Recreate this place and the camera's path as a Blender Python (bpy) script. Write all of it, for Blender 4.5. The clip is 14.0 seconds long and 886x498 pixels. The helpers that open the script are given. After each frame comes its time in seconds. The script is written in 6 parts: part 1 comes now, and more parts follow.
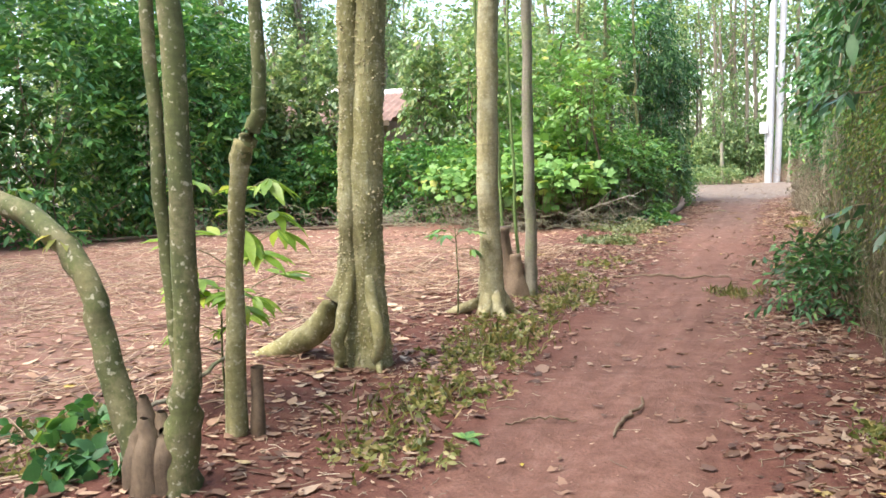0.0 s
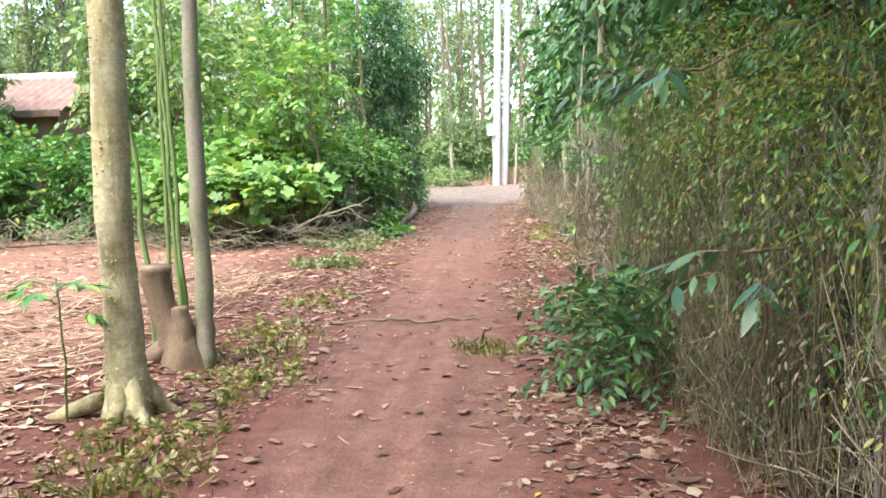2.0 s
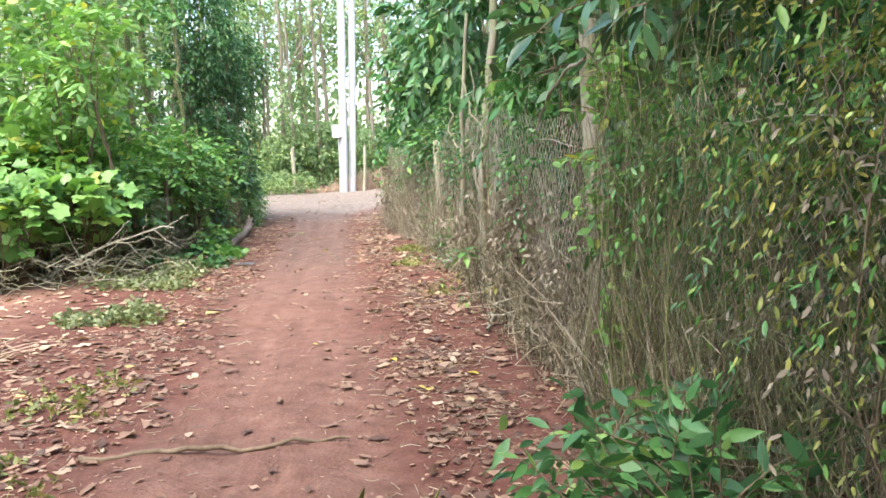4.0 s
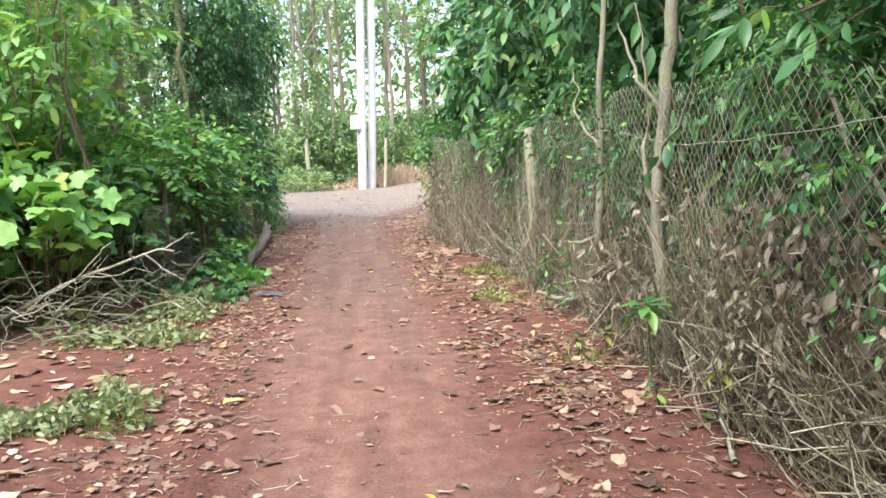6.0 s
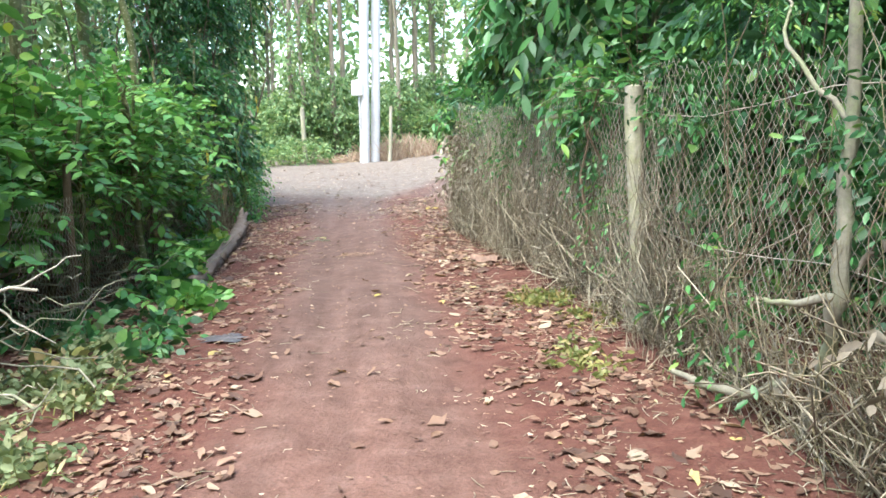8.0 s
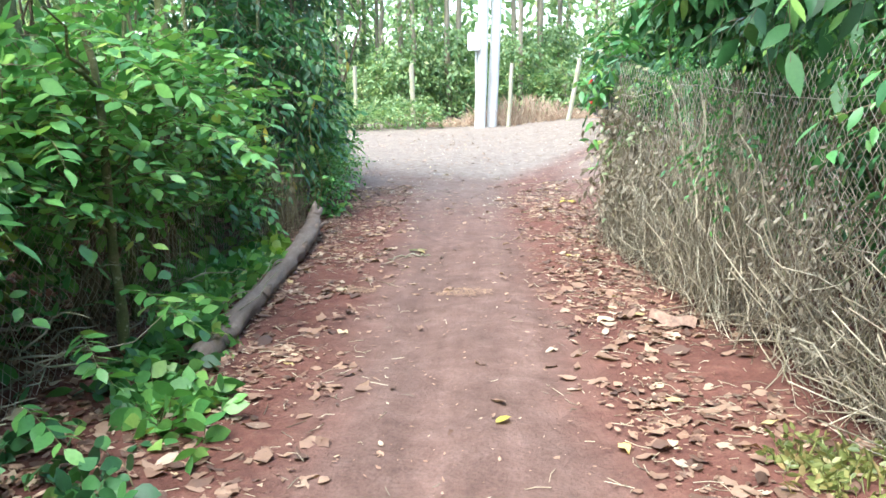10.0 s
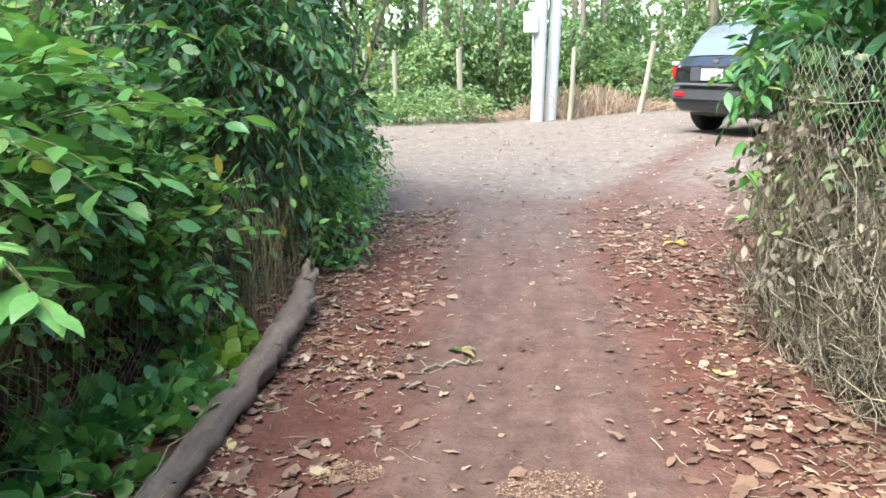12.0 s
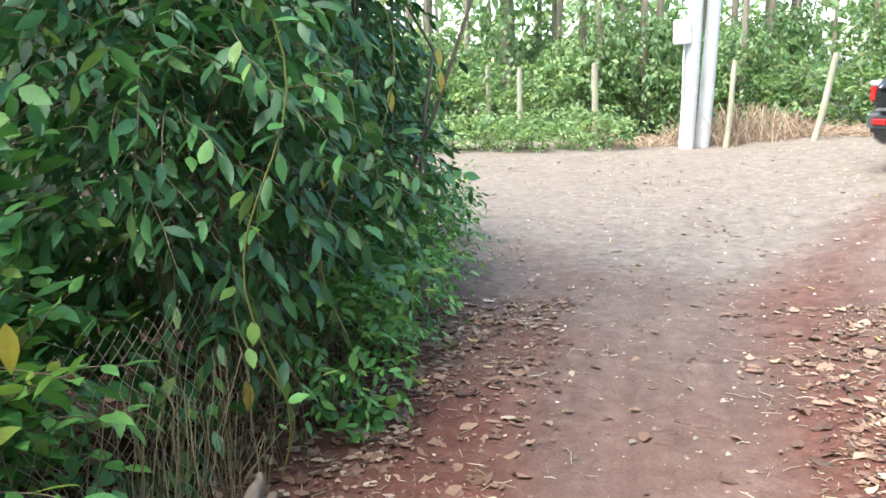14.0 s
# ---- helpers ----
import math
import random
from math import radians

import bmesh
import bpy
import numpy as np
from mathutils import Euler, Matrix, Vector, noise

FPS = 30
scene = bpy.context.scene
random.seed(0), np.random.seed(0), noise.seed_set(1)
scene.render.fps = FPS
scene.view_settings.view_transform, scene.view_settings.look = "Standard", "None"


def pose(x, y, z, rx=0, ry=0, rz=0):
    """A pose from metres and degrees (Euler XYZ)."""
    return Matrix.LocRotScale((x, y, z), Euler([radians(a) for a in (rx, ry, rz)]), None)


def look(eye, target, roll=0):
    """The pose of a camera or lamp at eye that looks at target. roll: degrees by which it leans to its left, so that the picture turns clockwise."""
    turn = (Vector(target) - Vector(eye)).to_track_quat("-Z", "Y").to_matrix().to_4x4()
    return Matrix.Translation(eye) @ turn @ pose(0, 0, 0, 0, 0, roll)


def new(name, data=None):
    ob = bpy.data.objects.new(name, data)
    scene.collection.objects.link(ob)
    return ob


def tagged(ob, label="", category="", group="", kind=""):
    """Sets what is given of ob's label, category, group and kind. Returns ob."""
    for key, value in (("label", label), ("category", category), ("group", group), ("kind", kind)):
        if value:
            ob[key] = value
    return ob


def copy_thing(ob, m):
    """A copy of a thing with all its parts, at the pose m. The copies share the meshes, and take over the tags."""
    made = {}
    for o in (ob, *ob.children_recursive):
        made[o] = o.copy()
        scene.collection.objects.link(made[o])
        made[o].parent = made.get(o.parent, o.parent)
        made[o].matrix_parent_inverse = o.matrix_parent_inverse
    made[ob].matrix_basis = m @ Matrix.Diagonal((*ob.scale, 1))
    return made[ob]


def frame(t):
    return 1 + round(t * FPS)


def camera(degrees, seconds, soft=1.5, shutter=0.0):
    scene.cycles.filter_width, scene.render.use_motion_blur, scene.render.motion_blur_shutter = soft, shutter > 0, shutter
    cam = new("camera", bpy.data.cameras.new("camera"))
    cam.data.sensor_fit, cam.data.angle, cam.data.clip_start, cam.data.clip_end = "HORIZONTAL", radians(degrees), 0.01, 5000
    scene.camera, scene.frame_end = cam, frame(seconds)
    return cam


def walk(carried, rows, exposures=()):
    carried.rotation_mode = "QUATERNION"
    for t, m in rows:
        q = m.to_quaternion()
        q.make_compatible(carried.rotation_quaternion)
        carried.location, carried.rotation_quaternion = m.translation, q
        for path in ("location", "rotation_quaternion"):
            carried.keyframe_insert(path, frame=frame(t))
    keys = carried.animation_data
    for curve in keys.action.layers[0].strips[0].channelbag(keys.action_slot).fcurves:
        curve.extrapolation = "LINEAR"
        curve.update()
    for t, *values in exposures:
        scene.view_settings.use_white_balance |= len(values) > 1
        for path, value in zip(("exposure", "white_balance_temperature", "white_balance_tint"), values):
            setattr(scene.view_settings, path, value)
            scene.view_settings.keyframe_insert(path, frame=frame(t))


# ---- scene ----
cam = camera(55.4, 14.0, soft=1.6)
PATH = [
    (0, (1.128, 0.913, 1.456), (0.356, 2.746, 1.246), -2.5),
    (0.5, (1.028, 1.575, 1.485), (0.453, 3.477, 1.257), -2.2),
    (1, (0.896, 2.219, 1.502), (0.433, 4.153, 1.289), -2.1),
    (1.5, (0.857, 2.976, 1.474), (0.564, 4.943, 1.257), -2.0),
    (2, (0.765, 3.637, 1.475), (0.594, 5.616, 1.24), -1.8),
    (2.5, (0.749, 4.332, 1.472), (0.7, 6.316, 1.23), -1.2),
    (2.7, (0.725, 4.616, 1.476), (0.733, 6.602, 1.243), -0.8),
    (4.8, (0.302, 7.96, 1.423), (0.537, 9.932, 1.184), -2.3),
    (5, (0.209, 8.271, 1.425), (0.447, 10.243, 1.194), -2.1),
    (5.5, (0.028, 8.969, 1.423), (0.248, 10.942, 1.185), -2.0),
    (6, (-0.034, 9.655, 1.444), (0.15, 11.63, 1.191), -2.2),
    (6.5, (-0.131, 10.392, 1.412), (0.034, 12.368, 1.145), -2.2),
    (7, (-0.115, 11.129, 1.381), (0.094, 13.097, 1.096), -1.9),
    (7.2, (-0.101, 11.44, 1.4), (0.105, 13.408, 1.109), -1.9),
    (9.3, (0.012, 14.897, 1.432), (0.03, 16.86, 1.048), -0.5),
    (9.5, (-0.004, 15.21, 1.451), (-0.038, 17.171, 1.058), -0.7),
    (10, (-0.076, 15.956, 1.477), (-0.158, 17.911, 1.061), -0.8),
    (10.5, (-0.124, 16.735, 1.498), (-0.229, 18.685, 1.066), -0.8),
    (11, (-0.22, 17.447, 1.503), (-0.351, 19.399, 1.088), -0.9),
    (11.5, (-0.243, 18.16, 1.489), (-0.396, 20.106, 1.053), -1.0),
    (12, (-0.267, 18.918, 1.505), (-0.461, 20.858, 1.056), -1.1),
    (12.5, (-0.265, 19.556, 1.522), (-0.493, 21.494, 1.085), -1.2),
    (13, (-0.265, 20.214, 1.549), (-0.542, 22.147, 1.116), -1.1),
    (13.5, (-0.315, 20.937, 1.566), (-0.744, 22.842, 1.133), -1.3),
    (14, (-0.302, 21.674, 1.612), (-0.816, 23.561, 1.195), -1.5),
]
walk(cam, [(t, look(e, g, r)) for t, e, g, r in PATH], exposures=[(0, 2.6, 6800, 13), (2.5, 2.95, 6700, 13), (5, 2.82, 6550, 10), (6, 2.77, 6500, 9), (7.2, 2.75, 6300, 7), (9.3, 3.05, 5950, 3), (10.3, 3.1, 5950, 4), (12, 2.84, 6250, 5), (14, 2.9, 6350, 5)])

# ---------- world and sun: bright overcast ----------
world = bpy.data.worlds.new("sky")
scene.world = world
world.use_nodes = True
wn = world.node_tree
sky = wn.nodes.new("ShaderNodeTexSky")
sky.sky_type = "NISHITA"
sky.sun_disc = False
sky.sun_elevation, sky.sun_rotation = radians(62), radians(215)
sky.dust_density, sky.air_density, sky.ozone_density = 2.0, 1.0, 1.0
wn.links.new(sky.outputs[0], wn.nodes["Background"].inputs[0])
wn.nodes["Background"].inputs[1].default_value = 0.11
sun = new("sun", bpy.data.lights.new("sun", "SUN"))
sun.data.energy, sun.data.angle, sun.data.color = 1.5, radians(50), (1.0, 0.97, 0.91)
sun.matrix_world = look((-17, -24, 55), (0, 0, 0))

# ---------- materials ----------
def nodes_of(name, rough=0.7):
    m = bpy.data.materials.new(name)
    m.use_nodes = True
    nt = m.node_tree
    b = nt.nodes["Principled BSDF"]
    b.inputs["Roughness"].default_value = rough
    return m, nt, b


def ramp(nt, fac, stops, interp="LINEAR"):
    r = nt.nodes.new("ShaderNodeValToRGB")
    r.color_ramp.interpolation = interp
    el = r.color_ramp.elements
    while len(el) < len(stops):
        el.new(0.5)
    for e, (p, c) in zip(el, stops):
        e.position, e.color = p, (*c, 1)
    nt.links.new(fac, r.inputs[0])
    return r.outputs[0]


def tex(nt, scale, detail=4.0, rough=0.6, stretch=None, kind="Object"):
    co = nt.nodes.new("ShaderNodeTexCoord")
    src = co.outputs[kind]
    if stretch:
        mp = nt.nodes.new("ShaderNodeMapping")
        mp.inputs["Scale"].default_value = stretch
        nt.links.new(src, mp.inputs[0])
        src = mp.outputs[0]
    n = nt.nodes.new("ShaderNodeTexNoise")
    n.inputs["Scale"].default_value, n.inputs["Detail"].default_value, n.inputs["Roughness"].default_value = scale, detail, rough
    nt.links.new(src, n.inputs["Vector"])
    return n.outputs[0]


def mix(nt, fac, a, b, how="MIX"):
    m = nt.nodes.new("ShaderNodeMix")
    m.data_type, m.blend_type = "RGBA", how
    for sock, v in ((m.inputs[0], fac), (m.inputs[6], a), (m.inputs[7], b)):
        if isinstance(v, (int, float)):
            sock.default_value = v
        elif isinstance(v, tuple):
            sock.default_value = (*v, 1)
        else:
            nt.links.new(v, sock)
    return m.outputs[2]


def bump(nt, b, height, strength=0.4, dist=0.02):
    n = nt.nodes.new("ShaderNodeBump")
    n.inputs["Strength"].default_value, n.inputs["Distance"].default_value = strength, dist
    nt.links.new(height, n.inputs["Height"])
    nt.links.new(n.outputs[0], b.inputs["Normal"])


def maths(nt, op, a, b=0.0, clamp=False):
    m = nt.nodes.new("ShaderNodeMath")
    m.operation, m.use_clamp = op, clamp
    for sock, v in ((m.inputs[0], a), (m.inputs[1], b)):
        if isinstance(v, (int, float)):
            sock.default_value = v
        else:
            nt.links.new(v, sock)
    return m.outputs[0]


def leaf_mat(name, stops, rough=0.42, through_light=0.35):
    m, nt, b = nodes_of(name, rough)
    geo = nt.nodes.new("ShaderNodeNewGeometry")
    c = ramp(nt, geo.outputs["Random Per Island"], stops)
    big = tex(nt, 1.3, 2.0)
    c = mix(nt, 0.55, c, ramp(nt, big, [(0.3, (0.55, 0.6, 0.5)), (0.7, (1.25, 1.2, 1.0))]), "MULTIPLY")
    fine = tex(nt, 60.0, 3.0)
    c = mix(nt, 0.35, c, ramp(nt, fine, [(0.3, (0.6, 0.65, 0.6)), (0.7, (1.2, 1.2, 1.1))]), "MULTIPLY")
    nt.links.new(c, b.inputs["Base Color"])
    b.inputs["Specular IOR Level"].default_value = 0.45
    tr = nt.nodes.new("ShaderNodeBsdfTranslucent")
    nt.links.new(mix(nt, 0.6, c, (1.0, 1.0, 0.35), "MULTIPLY"), tr.inputs[0])
    ms = nt.nodes.new("ShaderNodeMixShader")
    ms.inputs[0].default_value = through_light
    nt.links.new(b.outputs[0], ms.inputs[1])
    nt.links.new(tr.outputs[0], ms.inputs[2])
    nt.links.new(ms.outputs[0], nt.nodes["Material Output"].inputs[0])
    return m


G_DARK = leaf_mat("leaf_dark", [(0, (0.03, 0.09, 0.038)), (0.5, (0.055, 0.16, 0.055)), (0.9, (0.09, 0.23, 0.07)), (1, (0.2, 0.31, 0.08))], 0.46, 0.25)
G_GLOSS = leaf_mat("leaf_glossy", [(0, (0.03, 0.075, 0.045)), (0.5, (0.05, 0.12, 0.06)), (1, (0.08, 0.17, 0.075))], 0.28, 0.15)
G_MID = leaf_mat("leaf_mid", [(0, (0.04, 0.13, 0.045)), (0.5, (0.08, 0.225, 0.065)), (0.88, (0.14, 0.32, 0.09)), (1, (0.3, 0.42, 0.1))], 0.36, 0.32)
G_BRIGHT = leaf_mat("leaf_bright", [(0, (0.07, 0.2, 0.06)), (0.5, (0.13, 0.31, 0.085)), (0.9, (0.21, 0.42, 0.12)), (1, (0.42, 0.5, 0.12))], 0.38, 0.36)
# background leaves: bright haze is painted in as a paler, greyer green
G_FAR = leaf_mat("leaf_haze_pale", [(0, (0.1, 0.19, 0.09)), (0.4, (0.2, 0.32, 0.155)), (0.85, (0.33, 0.44, 0.23)), (1, (0.5, 0.54, 0.28))], through_light=0.5)
G_LIME = leaf_mat("leaf_lime", [(0, (0.09, 0.22, 0.055)), (0.5, (0.165, 0.345, 0.09)), (0.9, (0.26, 0.45, 0.14)), (1, (0.46, 0.48, 0.09))], 0.45, 0.4)
G_YELLOW = leaf_mat("leaf_yellowing", [(0, (0.09, 0.12, 0.03)), (0.4, (0.21, 0.235, 0.06)), (0.85, (0.33, 0.335, 0.1)), (1, (0.5, 0.45, 0.12))], 0.42, 0.45)
G_SEED = leaf_mat("young_leaf", [(0, (0.17, 0.32, 0.05)), (0.5, (0.28, 0.45, 0.08)), (0.9, (0.38, 0.54, 0.12)), (1, (0.52, 0.56, 0.14))], 0.4, 0.5)
G_WEED = leaf_mat("weed_leaf", [(0, (0.1, 0.13, 0.04)), (0.4, (0.2, 0.22, 0.075)), (0.75, (0.3, 0.29, 0.11)), (1, (0.4, 0.29, 0.15))])
G_SAGE = leaf_mat("sage_weed_leaf", [(0, (0.11, 0.15, 0.07)), (0.5, (0.2, 0.25, 0.13)), (0.85, (0.3, 0.34, 0.2)), (1, (0.4, 0.33, 0.2))], 0.6, 0.3)
G_YOLK = leaf_mat("yellow_leaf", [(0, (0.5, 0.36, 0.05)), (1, (0.62, 0.5, 0.1))])
DRY = leaf_mat("dry_leaf", [(0, (0.085, 0.045, 0.034)), (0.25, (0.14, 0.075, 0.055)), (0.55, (0.235, 0.137, 0.1)), (0.85, (0.33, 0.21, 0.16)), (0.98, (0.48, 0.37, 0.3)), (1, (0.48, 0.36, 0.12))], rough=0.6, through_light=0.2)
DRYGREY = leaf_mat("withered_leaf", [(0, (0.12, 0.095, 0.075)), (0.5, (0.22, 0.18, 0.145)), (1, (0.36, 0.31, 0.26))], rough=0.8, through_light=0.2)
GRAVEL = leaf_mat("gravel_stone", [(0, (0.1, 0.08, 0.07)), (0.5, (0.2, 0.165, 0.14)), (0.9, (0.32, 0.28, 0.25)), (1, (0.5, 0.46, 0.42))], rough=0.9, through_light=0.0)
CRUMB = leaf_mat("tan_crumbs", [(0, (0.17, 0.1, 0.07)), (0.6, (0.27, 0.165, 0.115)), (1, (0.38, 0.25, 0.18))], rough=0.9, through_light=0.0)
STRAW = leaf_mat("dry_stem", [(0, (0.12, 0.095, 0.07)), (0.4, (0.28, 0.23, 0.175)), (0.85, (0.48, 0.41, 0.33)), (1, (0.58, 0.52, 0.43))], rough=0.8, through_light=0.05)
VINEBROWN = leaf_mat("brown_vine_stem", [(0, (0.085, 0.068, 0.042)), (0.5, (0.205, 0.172, 0.108)), (0.9, (0.33, 0.28, 0.19)), (1, (0.46, 0.39, 0.29))], rough=0.85, through_light=0.05)
VINEGREEN = leaf_mat("green_vine_stem", [(0, (0.06, 0.075, 0.025)), (0.5, (0.12, 0.14, 0.05)), (1, (0.24, 0.24, 0.1))], rough=0.7, through_light=0.05)
STRAWRED = leaf_mat("dead_grass", [(0, (0.3, 0.18, 0.13)), (0.5, (0.43, 0.3, 0.23)), (1, (0.56, 0.44, 0.35))], rough=0.85, through_light=0.1)


def bark_mat(name, dark, mid, light, scale=6.0, stretch=(1, 1, 0.25), rough=0.85, lichen=None, b_str=0.5, rings=False):
    m, nt, b = nodes_of(name, rough)
    c = ramp(nt, tex(nt, scale, 6.0, 0.65, stretch), [(0.25, dark), (0.5, mid), (0.78, light)])
    patch = tex(nt, 4.5, 6.0, 0.7)
    if lichen:
        c = mix(nt, maths(nt, "MULTIPLY", ramp(nt, patch, [(0.48, (0, 0, 0)), (0.58, (1, 1, 1))]), 0.7), c, lichen)
    if rings:
        c = mix(nt, 0.25, c, ramp(nt, tex(nt, 9.0, 4.0, 0.65, (0.6, 0.6, 3.5)), [(0.36, (0.5, 0.48, 0.42)), (0.5, (1, 1, 1)), (0.66, (1.3, 1.28, 1.2))]), "MULTIPLY")
    if rings:
        c = mix(nt, maths(nt, "MULTIPLY", ramp(nt, tex(nt, 38.0, 2.0, 0.5), [(0.6, (0, 0, 0)), (0.7, (1, 1, 1))]), 0.7), c, (0.5, 0.47, 0.34))
        c = mix(nt, 0.7, c, ramp(nt, tex(nt, 3.0, 5.0, 0.6, (1, 1, 0.5)), [(0.32, (0.55, 0.5, 0.42)), (0.5, (1, 1, 1)), (0.7, (1.25, 1.2, 1.0))]), "MULTIPLY")
    c = mix(nt, 0.6, c, ramp(nt, tex(nt, 45.0, 4.0, 0.7), [(0.3, (0.6, 0.6, 0.6)), (0.7, (1.25, 1.25, 1.25))]), "MULTIPLY")
    nt.links.new(c, b.inputs["Base Color"])
    bump(nt, b, tex(nt, scale * 7, 6.0, 0.7, stretch), b_str, 0.015)
    return m


B_GREEN = bark_mat("smooth_green_bark", (0.05, 0.062, 0.02), (0.095, 0.11, 0.036), (0.16, 0.165, 0.065), 5, lichen=(0.2, 0.18, 0.09), rings=True)
B_PALE = bark_mat("pale_olive_bark", (0.1, 0.092, 0.035), (0.2, 0.185, 0.075), (0.33, 0.3, 0.145), 6, lichen=(0.34, 0.32, 0.18), b_str=0.8, rings=True)
B_CREAM = bark_mat("cream_bark", (0.17, 0.15, 0.07), (0.32, 0.285, 0.15), (0.46, 0.42, 0.26), 6, lichen=(0.46, 0.43, 0.28), b_str=0.8, rings=True)
B_SAP = bark_mat("green_sapling_bark", (0.07, 0.12, 0.03), (0.12, 0.19, 0.055), (0.2, 0.27, 0.09), 5)
THORN = bark_mat("pale_wart", (0.3, 0.26, 0.13), (0.4, 0.35, 0.2), (0.5, 0.45, 0.28), 8)
B_BROWN = bark_mat("brown_bark", (0.08, 0.055, 0.035), (0.15, 0.105, 0.065), (0.25, 0.18, 0.115), 7)
B_GREY = bark_mat("grey_bark", (0.12, 0.11, 0.08), (0.22, 0.2, 0.145), (0.34, 0.31, 0.23), 6, lichen=(0.2, 0.22, 0.11))
STRAWBARK = bark_mat("bleached_wood", (0.24, 0.21, 0.16), (0.38, 0.34, 0.27), (0.5, 0.46, 0.38), 8)
# far trunks are lightened too, haze put into the bark colour
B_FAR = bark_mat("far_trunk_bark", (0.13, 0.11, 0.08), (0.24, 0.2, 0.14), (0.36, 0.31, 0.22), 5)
B_LOG = bark_mat("weathered_log", (0.06, 0.042, 0.032), (0.125, 0.092, 0.07), (0.25, 0.195, 0.155), 6, (1, 0.15, 1))
CONCRETE = bark_mat("pole_concrete", (0.4, 0.385, 0.37), (0.52, 0.505, 0.49), (0.62, 0.605, 0.59), 2.5, (1, 1, 0.4), 0.8, b_str=0.15)
POSTWOOD = bark_mat("old_post", (0.2, 0.18, 0.13), (0.33, 0.3, 0.22), (0.46, 0.42, 0.32), 5, (1, 1, 0.15), lichen=(0.27, 0.27, 0.14))


def soil():
    m, nt, b = nodes_of("laterite_soil", 0.92)
    co = nt.nodes.new("ShaderNodeTexCoord")
    sep = nt.nodes.new("ShaderNodeSeparateXYZ")
    nt.links.new(co.outputs["Object"], sep.inputs[0])
    X, Y = sep.outputs[0], sep.outputs[1]
    big, fine, grit = tex(nt, 0.55, 5.0), tex(nt, 7.0, 7.0, 0.7), tex(nt, 70.0, 5.0, 0.75)
    red = ramp(nt, fine, [(0.25, (0.066, 0.026, 0.019)), (0.5, (0.107, 0.044, 0.032)), (0.75, (0.158, 0.078, 0.057))])
    track = ramp(nt, fine, [(0.25, (0.082, 0.047, 0.037)), (0.5, (0.118, 0.072, 0.058)), (0.78, (0.165, 0.108, 0.089))])
    warm = ramp(nt, fine, [(0.25, (0.125, 0.055, 0.038)), (0.5, (0.185, 0.09, 0.064)), (0.78, (0.25, 0.14, 0.105))])
    track = mix(nt, maths(nt, "MULTIPLY", maths(nt, "MINIMUM", maths(nt, "SUBTRACT", 19.0, Y), 5.0), 0.12, True), track, warm)
    streak = tex(nt, 6.0, 4.0, 0.6, (1.0, 0.07, 1.0))
    track = mix(nt, 0.6, track, ramp(nt, streak, [(0.3, (0.7, 0.68, 0.68)), (0.7, (1.3, 1.3, 1.32))]), "MULTIPLY")
    grey = ramp(nt, fine, [(0.25, (0.1, 0.077, 0.063)), (0.5, (0.172, 0.14, 0.117)), (0.78, (0.26, 0.22, 0.19))])
    field = ramp(nt, fine, [(0.25, (0.12, 0.056, 0.04)), (0.5, (0.195, 0.105, 0.077)), (0.78, (0.29, 0.2, 0.15))])
    # beaten track: 0.55 m either side of its winding middle
    mid = maths(nt, "ADD", maths(nt, "MULTIPLY", Y, -0.025), 0.33)
    off = maths(nt, "ABSOLUTE", maths(nt, "SUBTRACT", X, mid))
    off = maths(nt, "ADD", off, maths(nt, "MULTIPLY", maths(nt, "SUBTRACT", big, 0.5), 0.7))
    mr = nt.nodes.new("ShaderNodeMapRange")
    mr.interpolation_type = "SMOOTHSTEP"
    nt.links.new(off, mr.inputs[0])
    for i, v in ((1, 0.9), (2, 0.35), (3, 0.0), (4, 1.0)):
        mr.inputs[i].default_value = v
    c = mix(nt, mr.outputs[0], red, track)
    fl = maths(nt, "MULTIPLY", maths(nt, "SUBTRACT", maths(nt, "MULTIPLY", X, -1.0), maths(nt, "ADD", maths(nt, "MULTIPLY", big, 1.2), 1.5)), 1.6, True)
    fy = maths(nt, "MULTIPLY", maths(nt, "SUBTRACT", 19.0, Y), 0.5, True)
    c = mix(nt, maths(nt, "MULTIPLY", fl, fy), c, field)
    gr = maths(nt, "MULTIPLY", maths(nt, "SUBTRACT", Y, maths(nt, "ADD", 23.0, maths(nt, "MULTIPLY", big, 6.0))), 0.25, True)
    gx = maths(nt, "ADD", maths(nt, "MULTIPLY", maths(nt, "ABSOLUTE", maths(nt, "SUBTRACT", X, maths(nt, "ADD", maths(nt, "MULTIPLY", maths(nt, "POWER", maths(nt, "MAXIMUM", maths(nt, "SUBTRACT", Y, 24.0), 0.0), 2.0), 0.034), 0.15))), 0.9), 0.35, True)
    c = mix(nt, maths(nt, "MULTIPLY", gr, gx), c, grey)
    c = mix(nt, 0.7, c, ramp(nt, grit, [(0.28, (0.55, 0.52, 0.5)), (0.5, (1, 1, 1)), (0.75, (1.35, 1.35, 1.35))]), "MULTIPLY")
    c = mix(nt, 0.5, c, ramp(nt, tex(nt, 2.2, 4.0), [(0.3, (0.72, 0.7, 0.68)), (0.7, (1.18, 1.18, 1.16))]), "MULTIPLY")
    nt.links.new(c, b.inputs["Base Color"])
    b.inputs["Specular IOR Level"].default_value = 0.2
    vor = nt.nodes.new("ShaderNodeTexVoronoi")
    vor.inputs["Scale"].default_value = 38.0
    nt.links.new(co.outputs["Object"], vor.inputs["Vector"])
